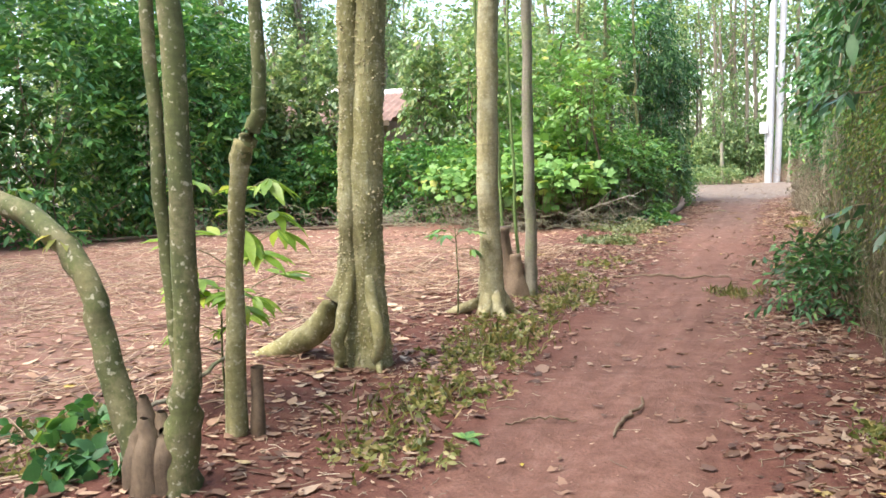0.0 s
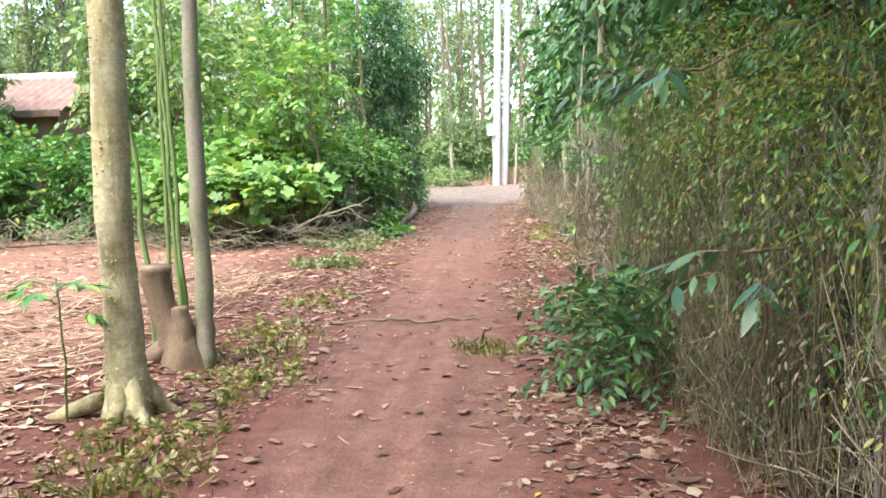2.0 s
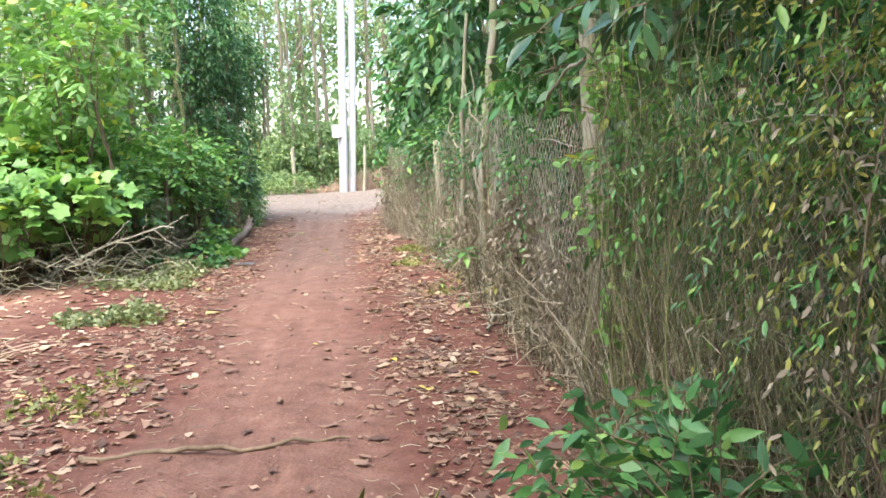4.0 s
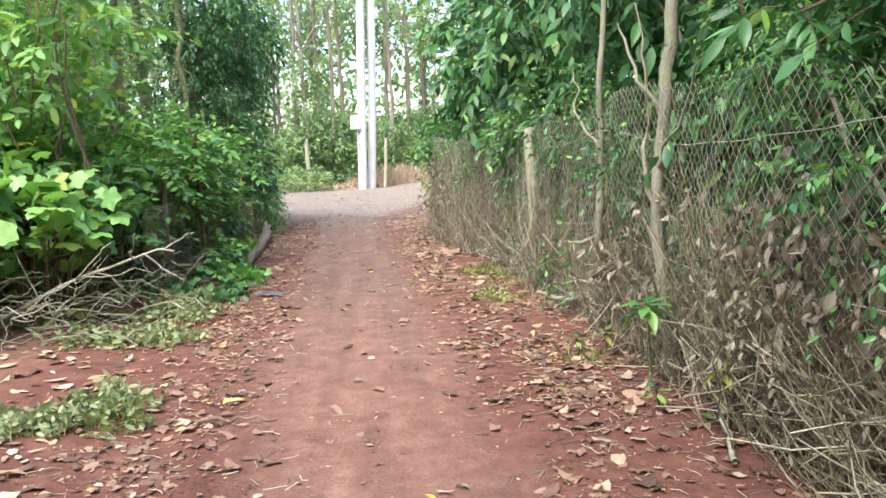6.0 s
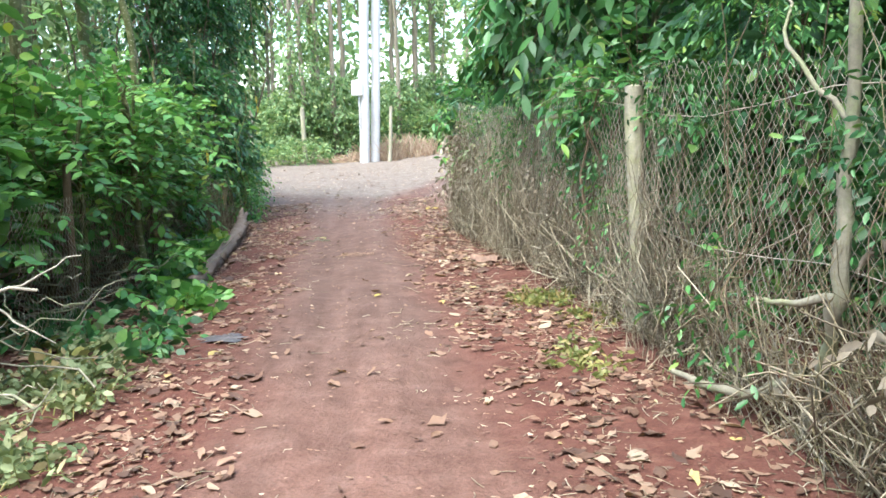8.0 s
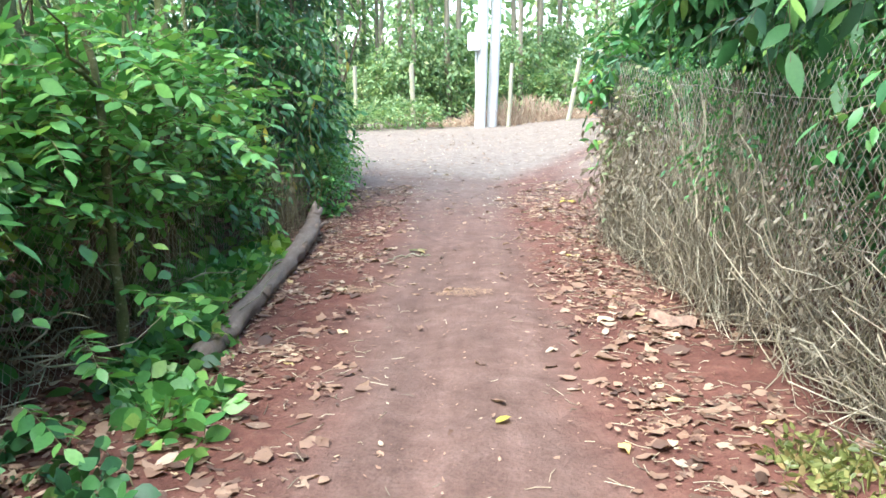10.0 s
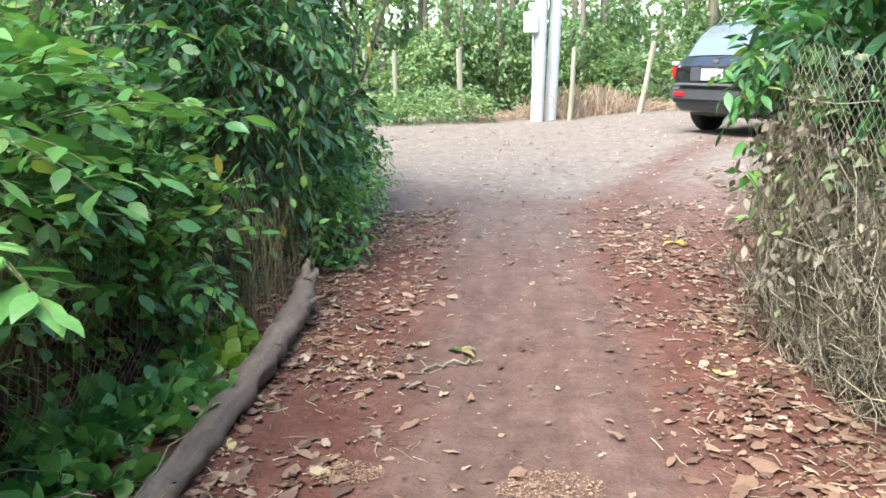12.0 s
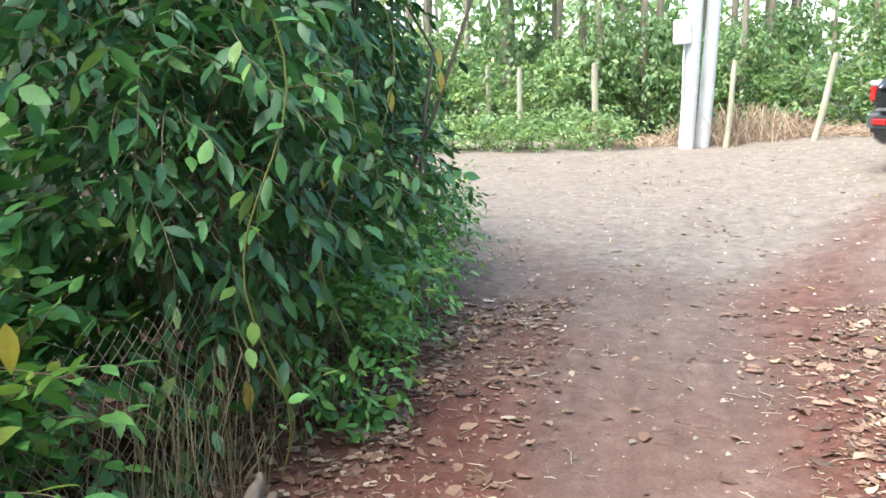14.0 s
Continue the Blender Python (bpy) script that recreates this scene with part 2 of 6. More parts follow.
    h = maths(nt, "ADD", maths(nt, "MULTIPLY", grit, 0.5), maths(nt, "ADD", fine, maths(nt, "MULTIPLY", vor.outputs[0], 0.35)))
    bump(nt, b, h, 0.55, 0.03)
    return m


SOIL = soil()


def plain(name, col, rough=0.6, metal=0.0, var=0.25, scale=20.0, coat=0.0):
    m, nt, b = nodes_of(name, rough)
    lo, hi = tuple(v * (1 - var) for v in col), tuple(min(1, v * (1 + var)) for v in col)
    nt.links.new(ramp(nt, tex(nt, scale, 5.0, 0.65), [(0.3, lo), (0.7, hi)]), b.inputs["Base Color"])
    b.inputs["Metallic"].default_value = metal
    b.inputs["Coat Weight"].default_value = coat
    bump(nt, b, tex(nt, scale * 3, 4.0), 0.08, 0.005)
    return m


WIRE = plain("rusty_galvanised_wire", (0.42, 0.375, 0.3), 0.65, 0.15, 0.4, 6)

# ---------- mesh helpers ----------
rng = np.random.default_rng(7)


def unit(a):
    return a / np.maximum(np.linalg.norm(a, axis=-1, keepdims=True), 1e-9)


def ground_z(x, y):
    x, y = np.asarray(x, float), np.asarray(y, float)
    s = np.clip((y - 14) / 12, 0, 1)
    z = -0.145 * s * s * (3 - 2 * s)
    mid = 0.33 - 0.025 * y
    d = x - mid
    near = np.clip((34 - y) / 6, 0, 1)
    z = z - near * 0.025 * (np.exp(-((d + 0.2) / 0.13) ** 2) + np.exp(-((d - 0.55) / 0.16) ** 2))
    z = z + near * 0.1 * np.clip((np.abs(d) - 1.1) / 1.2, 0, 1) ** 1.5
    z = z + 0.018 * np.sin(x * 2.3 + y * 1.1) * np.sin(y * 1.7 - x) + 0.008 * np.sin(x * 7.1 + 2 * np.sin(y * 3)) * np.sin(y * 6.3)
    z = z + 0.35 * np.clip((y - 41.5) / 10, 0, 1)
    a, b = np.clip((x - 0.7) / 2.2, 0, 1), np.clip((y - 25) / 7, 0, 1)
    z = z + 0.2 * a * a * (3 - 2 * a) * b * b * (3 - 2 * b)
    return z


def gz(x, y):
    return float(ground_z(x, y))


def mesh_np(name, V, faces, mats, smooth=False, idx=None):
    """faces: arrays of shape (n, 3) or (n, 4)."""
    me = bpy.data.meshes.new(name)
    V = np.asarray(V, np.float32)
    loops = np.concatenate([f.ravel() for f in faces]).astype(np.int32)
    sizes = np.concatenate([np.full(len(f), f.shape[1]) for f in faces]).astype(np.int32)
    me.vertices.add(len(V))
    me.vertices.foreach_set("co", V.ravel())
    me.loops.add(len(loops))
    me.loops.foreach_set("vertex_index", loops)
    me.polygons.add(len(sizes))
    me.polygons.foreach_set("loop_start", np.concatenate([[0], np.cumsum(sizes)[:-1]]).astype(np.int32))
    if idx is not None:
        me.polygons.foreach_set("material_index", idx.astype(np.int32))
    if smooth:
        me.polygons.foreach_set("use_smooth", np.ones(len(sizes), bool))
    for m in (mats if isinstance(mats, (list, tuple)) else [mats]):
        me.materials.append(m)
    me.update(calc_edges=True)
    return me


class Soup:
    """Collects vertices and faces for one mesh."""
    def __init__(self):
        self.v, self.f, self.n = [], [], 0

    def add(self, V, *faces):
        V = np.asarray(V, float).reshape(-1, 3)
        self.f += [np.asarray(f, int) + self.n for f in faces]
        self.v.append(V)
        self.n += len(V)
        return self

    def mesh(self, name, mat, smooth=False):
        return mesh_np(name, np.concatenate(self.v), self.f, mat, smooth)


def leaves(soup, P, D, N, L, W, curl=0.12, fine=False, crumple=0.0):
    """Leaves at P along D with upper side N, of length L and width W, folded at the midrib and bent down at the tip."""
    n = len(P)
    D = unit(D)
    S = unit(np.cross(D, N))
    U = np.cross(S, D)
    L, W = np.broadcast_to(L, n), np.broadcast_to(W, n)
    if fine == "kite":
        t, s, u = np.array([0, .45, 1, .45]), np.array([0, .5, 0, -.5]), np.array([0, .08, -.25, .08])
        Q, T = [[0, 3, 2, 1]], None
    elif fine:
        t = np.array([0, .1, .3, .55, .8, 1, .8, .55, .3, .1, .3, .55, .8])
        s = np.array([0, .22, .45, .47, .25, 0, -.25, -.47, -.45, -.22, 0, 0, 0])
        u = np.array([0, .02, .06, .05, -.08, -.36, -.08, .05, .06, .02, -.02, -.05, -.18])
        Q = [[1, 2, 10, 0], [2, 3, 11, 10], [3, 4, 12, 11], [0, 10, 8, 9], [10, 11, 7, 8], [11, 12, 6, 7]]
        T = [[4, 5, 12], [12, 5, 6]]
    else:
        t = np.array([0, .22, .62, 1, .62, .22])
        s = np.array([0, .4, .45, 0, -.45, -.4])
        u = np.array([0, .1, .04, -.3, .04, .1])
        Q, T = [[0, 3, 2, 1], [0, 5, 4, 3]], None
    k = len(t)
    c = curl * 2.5 * rng.uniform(0.3, 1.7, n)
    V = (P[:, None] + D[:, None] * (t[None, :, None] * L[:, None, None]) + S[:, None] * (s[None, :, None] * W[:, None, None])
         + U[:, None] * ((u[None] * c[:, None])[..., None] * L[:, None, None]))
    if crumple:
        V = V + rng.normal(size=V.shape) * (crumple * L)[:, None, None] * np.array([.45, .45, .8])
    base = (np.arange(n) * k)[:, None, None]
    fs = [(base + np.array(q)[None]).reshape(-1, len(q[0])) for q in (T, Q) if q]
    return soup.add(V, *fs)


def lobed(soup, P, D, N, L):
    """Broad five-lobed leaves, cupped and uneven, held on edge of their stalk."""
    n = len(P)
    D = unit(D)
    S = unit(np.cross(D, N))
    U = np.cross(S, D)
    k = 20
    a = np.arange(k) * 2 * np.pi / k
    r = .5 * (1 + .16 * np.cos(5 * a)) * (1 - .45 * np.exp(-((a - np.pi) / .3) ** 2))
    L = np.broadcast_to(L, n)
    rr = r[None] * rng.uniform(.92, 1.08, (n, k))
    c = rng.uniform(-.25, .1, (n, 1))
    rim = (P[:, None] + D[:, None] * ((.45 + rr * np.cos(a)) * L[:, None])[..., None] + S[:, None] * ((rr * np.sin(a)) * L[:, None])[..., None]
           + U[:, None] * ((c * rr ** 2 * 2 + .035 * np.cos(5 * a + np.pi)) * L[:, None])[..., None])
    V = np.concatenate([rim, (P + D * (.42 * L)[:, None])[:, None]], 1)
    i = np.arange(n)[:, None] * (k + 1)
    j = np.arange(k)[None]
    return soup.add(V, np.stack([i + j, i + (j + 1) % k, np.broadcast_to(i + k, (n, k))], -1).reshape(-1, 3))


def tubes(soup, A, sides=3):
    """Tubes along polylines A (n, k, 4): x, y, z and radius."""
    n, k, _ = A.shape
    C, R = A[..., :3], A[..., 3]
    T = unit(np.gradient(C, axis=1))
    ref = np.where(np.abs(T[..., 2:3]) > 0.85, np.array([1.0, 0, 0]), np.array([0, 0, 1.0]))
    a = unit(np.cross(T, ref))
    b = np.cross(T, a)
    ang = np.arange(sides) * 2 * np.pi / sides
    V = C[:, :, None] + R[:, :, None, None] * (a[:, :, None] * np.cos(ang)[:, None] + b[:, :, None] * np.sin(ang)[:, None])
    i = np.arange(n)[:, None, None] * k * sides + np.arange(k - 1)[None, :, None] * sides
    j = np.arange(sides)[None, None]
    q = np.stack([i + j, i + (j + 1) % sides, i + sides + (j + 1) % sides, i + sides + j], -1).reshape(-1, 4)
    return soup.add(V.reshape(-1, 3), q)


def twigs(leafs, wood, P, D, length, n, L, W, droop=0.3, hang=0.3, fine=False, spread=0.9, r=0.004, jitter=0.35):
    """Leafy twigs: n leaves in two rows along each, the last at the tip."""
    K = len(P)
    D = unit(D)
    ln = length * rng.uniform(0.6, 1.3, K)
    S = unit(np.cross(D, np.array([0, 0, 1.0]) + 0.15 * rng.normal(size=(K, 3))))
    U = np.cross(S, D)
    tt = (np.arange(n) + 0.6) / n
    s = tt[None] * ln[:, None]
    C = P[:, None] + D[:, None] * s[..., None]
    C[..., 2] -= droop * s ** 2 / np.maximum(ln[:, None], .05) * 1.0
    side = np.where(np.arange(n) % 2, 1.0, -1.0)
    side[-1] *= 0.15
    d = D[:, None] * 0.55 + S[:, None] * (side * spread)[None, :, None] + jitter * rng.normal(size=(K, n, 3))
    d[..., 2] -= hang + droop * 0.5
    N = U[:, None] + 0.35 * rng.normal(size=(K, n, 3))
    Ls = L * rng.uniform(0.65, 1.25, (K, n))
    leaves(leafs, C.reshape(-1, 3), d.reshape(-1, 3), N.reshape(-1, 3), Ls.ravel(), (Ls * W).ravel(), fine=fine)
    if wood is not None:
        t4 = np.linspace(0, 1, 4)
        sp = t4[None] * ln[:, None]
        A = P[:, None] + D[:, None] * sp[..., None]
        A[..., 2] -= droop * sp ** 2 / np.maximum(ln[:, None], .05)
        tubes(wood, np.concatenate([A, np.broadcast_to((r * (1 - 0.7 * t4))[None, :, None], (K, 4, 1))], -1))


def bent(a, b, r0, r1, k=8, wob=0.05, sag=0.0):
    """One wandering polyline from a to b with radii."""
    a, b = np.array(a, float), np.array(b, float)
    t = np.linspace(0, 1, k)
    p = a + (b - a) * t[:, None]
    w = np.cumsum(rng.normal(size=(k, 3)), 0)
    w = w - w[0] - (w[-1] - w[0]) * t[:, None]
    p = p + w * wob * np.linalg.norm(b - a) / k ** 0.5
    p[:, 2] -= sag * np.sin(t * np.pi)
    return np.concatenate([p, (r0 + (r1 - r0) * t)[:, None]], 1)[None]


MANY = {"crown", "twig", "foliage", "branch", "wire_mesh", "litter", "straw", "stalk", "blade", "leaf_spray", "stem_tangle", "wart"}


def part(name, me, parent, label=""):
    ob = new(name, me)
    ob.parent = parent
    return tagged(ob, label, kind="stuff" if name in MANY else "")


GROUPS = {"woodland_tree": "woodland trees", "hedge_bush": "hedge bushes", "undergrowth_bush": "undergrowth bushes", "orchard_tree": "orchard trees", "roadside_tree": "trees behind the fence",
          "fence_climber": "climbers on the fence", "vine_column": "vine columns", "compound_branch": "branches on the hedge", "creeper": "creepers by the hedge", "lobed_bush": "lobed bushes",
          "overhanging_spray": "sprays over the fence", "hedge_tree": "trees in the hedge", "green_sapling": "green saplings", "utility_pole": "twin poles", "roadside_fern": "roadside ferns", "seedling": "seedlings"}


def thing(name, label, category, group="", kind="", at=(0, 0, 0)):
    group = group or GROUPS.get(name, "")
    ob = new(name)
    ob.location = at
    return tagged(ob, label, category, group, kind)


def blob_points(c, r, K, shell=0.6, up=0.0, lumps=0.25):
    u = unit(rng.normal(size=(K, 3)) + np.array([0, 0, up]))
    rho = shell + (1 - shell) * rng.random(K)
    rho *= 1 + lumps * np.sin(u[:, 0] * 5 + c[0] * 3) * np.sin(u[:, 1] * 6 + c[1]) * np.sin(u[:, 2] * 5 + 1)
    return np.array(c) + u * np.array(r) * rho[:, None], u


def shrub(name, label, c, r, K, n, L, W, mat, category="shrub", group="", length=0.35, droop=0.25, hang=0.3, fine=False, shell=0.45, up=0.2, stems=5, bark=None, base=None, spread=0.9, floor=.03, thick=.02):
    """A bush: stems from the ground and a crown of leafy twigs that fills an ellipsoid."""
    x, y = base or (c[0], c[1])
    z = gz(x, y)
    ob = thing(name, label, category, group, at=(x, y, z))
    P, u = blob_points(np.array(c) - np.array((x, y, z)), r, K, shell, up)
    keep = P[:, 2] > floor
    P, u = P[keep], u[keep]
    D = u * np.array([1, 1, 0.7]) + 0.5 * rng.normal(size=u.shape) + np.array([0, 0, 0.25])
    lf, wd = Soup(), Soup()
    twigs(lf, wd if fine else None, P, D, length, n, L, W, droop, hang, fine, spread)
    for _ in range(max(stems, 1)):
        q = P[rng.integers(len(P))]
        tubes(wd, bent((rng.normal() * r[0] * 0.15, rng.normal() * r[1] * 0.15, -0.05), q, thick, thick * .3, 7, 0.12), 5)
    part("branch", wd.mesh("branches", bark or B_BROWN), ob)
    part("crown", lf.mesh("leaves", mat, fine), ob)
    return ob

# ---------- ground ----------
def graded(lo, hi, a, b, fine, grow=1.25):
    inner = list(np.arange(a, b + 1e-6, fine))
    s, v = fine, b
    while v < hi:
        s *= grow
        v += s
        inner.append(v)
    s, v = fine, a
    while v > lo:
        s *= grow
        v -= s
        inner.insert(0, v)
    return np.array(inner)


gx, gy = graded(-600, 600, -3.2, 3.2, 0.07), graded(-600, 900, 2.0, 31.0, 0.09)
XX, YY = np.meshgrid(gx, gy)
ZZ = ground_z(XX, YY)
rough = np.zeros_like(ZZ)
for fx, fy, a in ((3.1, 2.7, .006), (8.3, 9.1, .006), (17.0, 15.0, .004), (31.0, 29.0, .003)):
    ph = rng.uniform(0, 6, 4)
    rough += a * np.sin(XX * fx + ph[0] + 1.5 * np.sin(YY * fy * .6 + ph[1])) * np.sin(YY * fy + ph[2] + 1.5 * np.sin(XX * fx * .7 + ph[3]))
ZZ = ZZ + rough * (np.hypot(XX, YY) < 60)
nx, ny = len(gx), len(gy)
ii = (np.arange(ny - 1)[:, None] * nx + np.arange(nx - 1)[None]).ravel()
tagged(new("ground", mesh_np("ground", np.stack([XX, YY, ZZ], -1).reshape(-1, 3), [np.stack([ii, ii + 1, ii + nx + 1, ii + nx], -1)], SOIL, True)),
       "red laterite soil track strewn with dry leaves", "ground", kind="structure")

# ---------- fallen leaves ----------
def on_ground(x, y, up=0.012):
    return np.stack([x, y, ground_z(x, y) + up], -1)


def scatter_leaves(n, xy, lo, hi, wr=(0.25, 0.65), fine=True, curl=0.08):
    s = Soup()
    x, y = xy(n)
    n = len(x)
    a = rng.uniform(0, 6.28, n)
    D = np.stack([np.cos(a), np.sin(a), rng.normal(0, .05, n)], -1)
    N = np.array([0, 0, 1.0]) + 0.13 * rng.normal(size=(n, 3))
    N[:, 2] = np.where(rng.random(n) < 0.5, 1, -1) * np.abs(N[:, 2])
    L = lo + (hi - lo) * rng.random(n) ** 1.6 * rng.choice([0.8, 1, 1.0, 1.35], n)
    P = on_ground(x, y, 0.006 + 0.012 * rng.random(n)) - D * L[:, None] / 2
    leaves(s, P, D, N, L, L * rng.uniform(*wr, n), curl=curl, fine=fine, crumple=0.065 if fine else 0.045)
    return s


def verge(n):
    """Litter: thick and clumped along the fence and the left verge, thin on the beaten track."""
    x = np.where(rng.random(n) < 0.62, 1.2 + rng.normal(0, 0.45, n), -1.05 + rng.normal(0, 0.4, n))
    y = rng.uniform(2, 28, n)
    x = x - 0.014 * (y - 10)
    d = np.abs(x - (0.33 - 0.025 * y))
    clump = .55 + .5 * np.sin(x * 5 + 2 * np.sin(y * 1.3)) * np.sin(y * 3.1 + 1.5 * np.sin(x * 4))
    keep = rng.random(n) < np.clip(2.2 * (d - 0.38), 0.03, 1) * clump
    return x[keep], y[keep]


def track(n):
    y = rng.uniform(2, 38, n)
    return 0.2 - 0.02 * y + rng.normal(0, 0.6, n), y


def field(n):
    return rng.uniform(-11, -1.6, n), rng.uniform(1.5, 16, n)


def under_hedge(n):
    return np.where(rng.random(n) < .5, rng.uniform(-6, -1.7, n), rng.uniform(1.8, 5.5, n)), rng.uniform(3, 30, n)


def junction(n):
    return rng.uniform(-4, 4, n), rng.uniform(26, 39, n)


litter = thing("leaf_litter", "dry brown fallen leaves scattered over the red soil", "leaf litter", kind="stuff")
part("litter", scatter_leaves(20000, verge, 0.025, 0.125, (.3, .7), curl=.11).mesh("verge_leaves", DRY, True), litter)
part("litter", scatter_leaves(600, track, 0.025, 0.1).mesh("track_leaves", DRY, True), litter)
part("litter", scatter_leaves(3500, field, 0.06, 0.14, fine=False).mesh("field_leaves", STRAWRED, True), litter)
part("litter", scatter_leaves(1100, junction, 0.04, 0.1, fine=False).mesh("junction_leaves", DRY, True), litter)
part("litter", scatter_leaves(9000, under_hedge, 0.05, 0.13, fine=False).mesh("hedge_leaves", DRY, True), litter)
part("litter", scatter_leaves(5500, lambda n: (rng.uniform(-3.0, -1.45, n), rng.uniform(17.5, 27.5, n)), 0.03, 0.12).mesh("hedge_foot_leaves", DRY, True), litter)
part("litter", scatter_leaves(32000, verge, 0.012, 0.045, fine=False).mesh("leaf_fragments", DRY, True), litter)
part("litter", scatter_leaves(4500, lambda n: (rng.uniform(-3.4, -1.0, n), rng.uniform(3, 13, n)), 0.03, 0.11, fine=False).mesh("tree_leaves", DRY, True), litter)
part("litter", scatter_leaves(2600, lambda n: (0.25 - .022 * (y_ := rng.uniform(2, 31, n)) + rng.normal(0, .55, n), y_), 0.01, 0.035, fine=False).mesh("track_fragments", DRY, True), litter)
crumb = Soup()
x, y = verge(13000)
x = x + rng.normal(0, .25, len(x))
a = rng.uniform(0, 6.28, len(x))
ln = rng.uniform(.02, .12, len(x))
d = np.stack([np.cos(a), np.sin(a), rng.normal(0, .08, len(x))], -1) * ln[:, None]
p = on_ground(x, y, .008)
tubes(crumb, np.concatenate([np.stack([p, p + d * .5 + rng.normal(0, .006, d.shape), p + d], 1), np.full((len(x), 3, 1), .0022)], -1))
part("twig", crumb.mesh("fallen_twigs", STRAW), litter)
hay = Soup()
x, y = rng.uniform(-11, -1.9, 6500), rng.uniform(1.5, 13, 6500)
a, ln = rng.uniform(0, 6.28, len(x)), rng.uniform(.08, .45, len(x))
d = np.stack([np.cos(a), np.sin(a), np.abs(rng.normal(0, .15, len(x)))], -1) * ln[:, None]
p = on_ground(x, y, .01)
tubes(hay, np.concatenate([np.stack([p, p + d * .5 + rng.normal(0, .02, d.shape), p + d], 1), np.full((len(x), 3, 1), .004)], -1))
part("straw", hay.mesh("dead_straw", STRAWRED), litter)

# large single leaves that can be picked up one by one
big_leaf = [scatter_leaves(1, lambda n: (np.zeros(1), np.zeros(1)), 0.11, 0.11, curl=0.14).mesh("large_leaf", DRY, True) for _ in range(6)]
for me in big_leaf:
    me.transform(Matrix.Translation((0, 0, -gz(0, 0))))
for i in range(190):
    y = rng.uniform(3, 28)
    x = rng.choice([1.15, 1.15, -0.85, 0.1]) + rng.normal() * 0.38 - 0.012 * (y - 10)
    ob = part("fallen_leaf", big_leaf[i % 6], litter)
    k = rng.uniform(0.75, 1.25)
    ob.matrix_basis = pose(x, y, gz(x, y), rng.normal() * 6, rng.normal() * 6, rng.uniform(0, 360)) @ Matrix.Diagonal((k, k, k, 1))

# ---------- weeds and grass tufts ----------
def weed_patch(name, label, cx, cy, rx, ry, K, L, mat, blade=False, h=0.12):
    ob = thing(name, label, "weeds" if not blade else "grass", kind="stuff", at=(cx, cy, 0))
    u = unit(rng.normal(size=(K, 3)))[:, :2] * np.sqrt(rng.random(K))[:, None]
    x, y = cx + u[:, 0] * rx, cy + u[:, 1] * ry
    P = on_ground(x, y, 0.0) - np.array([cx, cy, 0])
    lf, wd = Soup(), Soup()
    D = rng.normal(size=(K, 3)) * (0.45 if not blade else 0.75) + np.array([0, 0, 1.0])
    if blade:
        leaves(lf, P, D, rng.normal(size=(K, 3)), rng.uniform(.4, 1.2, K) * h, 0.007, curl=0.2)
        part("blade", lf.mesh("blades", mat), ob)
    else:
        twigs(lf, wd, P, D, h, 5, L, 0.5, 0.5, 0.1)
        part("leaf_spray", lf.mesh("leaves", mat), ob)
        part("stem_tangle", wd.mesh("stems", G_WEED), ob)
    return ob


for cx, cy, rx, ry, K in ((-.75, 4.6, .4, .5, 90), (-.85, 5.6, .4, .6, 110), (-1.0, 6.6, .5, .7, 150), (-1.15, 7.6, .45, .6, 130), (-1.0, 8.9, .5, .7, 150),
                          (-1.2, 10.3, .4, .7, 90), (-2.3, 4.0, .5, .5, 110), (-2.6, 3.3, .5, .5, 110), (-1.2, 11.8, .35, .6, 70),
                          (1.55, 5.4, .25, .5, 40), (1.3, 18.95, .28, .35, 110), (1.45, 18.2, .25, .4, 50), (1.15, 17.3, .25, .5, 70)):
    weed_patch("weed_patch", "low ragged green weeds among dead leaves", cx, cy, rx, ry, int(K * .75), 0.045, G_WEED)
for cx, cy, rx, ry, K, h in ((-1.5, 14.3, .32, .4, 130, .24), (-1.85, 14.0, .3, .3, 60, .18), (-1.62, 16.2, .35, .3, 110, .2), (-2.1, 16.0, .3, .25, 60, .2), (-1.7, 17.2, .35, .6, 140, .2), (-1.8, 18.1, .3, .3, 50, .16)):
    weed_patch("weed_patch", "grey-green leafy weeds among dead stems", cx, cy, rx, ry, K, .06, G_SAGE, h=h)
for cx, cy, rx, ry, K in ((.58, 9.7, .35, .25, 260), (-1.0, 7.2, .5, .8, 380), (-1.2, 9.6, .5, .8, 300), (1.3, 19.0, .25, .3, 120), (-1.0, 5.2, .4, .7, 200), (1.35, 14.9, .2, .3, 100)):
    weed_patch("grass_tuft", "short yellow-green grass tuft on the path's edge", cx, cy, rx, ry, int(K * .7), 0, G_WEED, True, 0.11)

# ---------- chain-link fence ----------
FENCE = np.array([(2.0, -1.0), (2.0, 6.5), (1.8, 9.8), (1.75, 12), (1.73, 14), (1.7, 16), (1.68, 18), (1.58, 20), (1.44, 21.6), (1.31, 22.9), (1.2, 24.2), (2.0, 25.7), (4.4, 27.6), (9, 29.2), (16, 30.5)])
seg = np.r_[0, np.cumsum(np.linalg.norm(np.diff(FENCE, axis=0), axis=1))]


def along(s):
    return np.stack([np.interp(s, seg, FENCE[:, 0]), np.interp(s, seg, FENCE[:, 1])], -1)


def at_y(y):
    return float(np.interp(y, FENCE[:11, 1], seg[:11]))


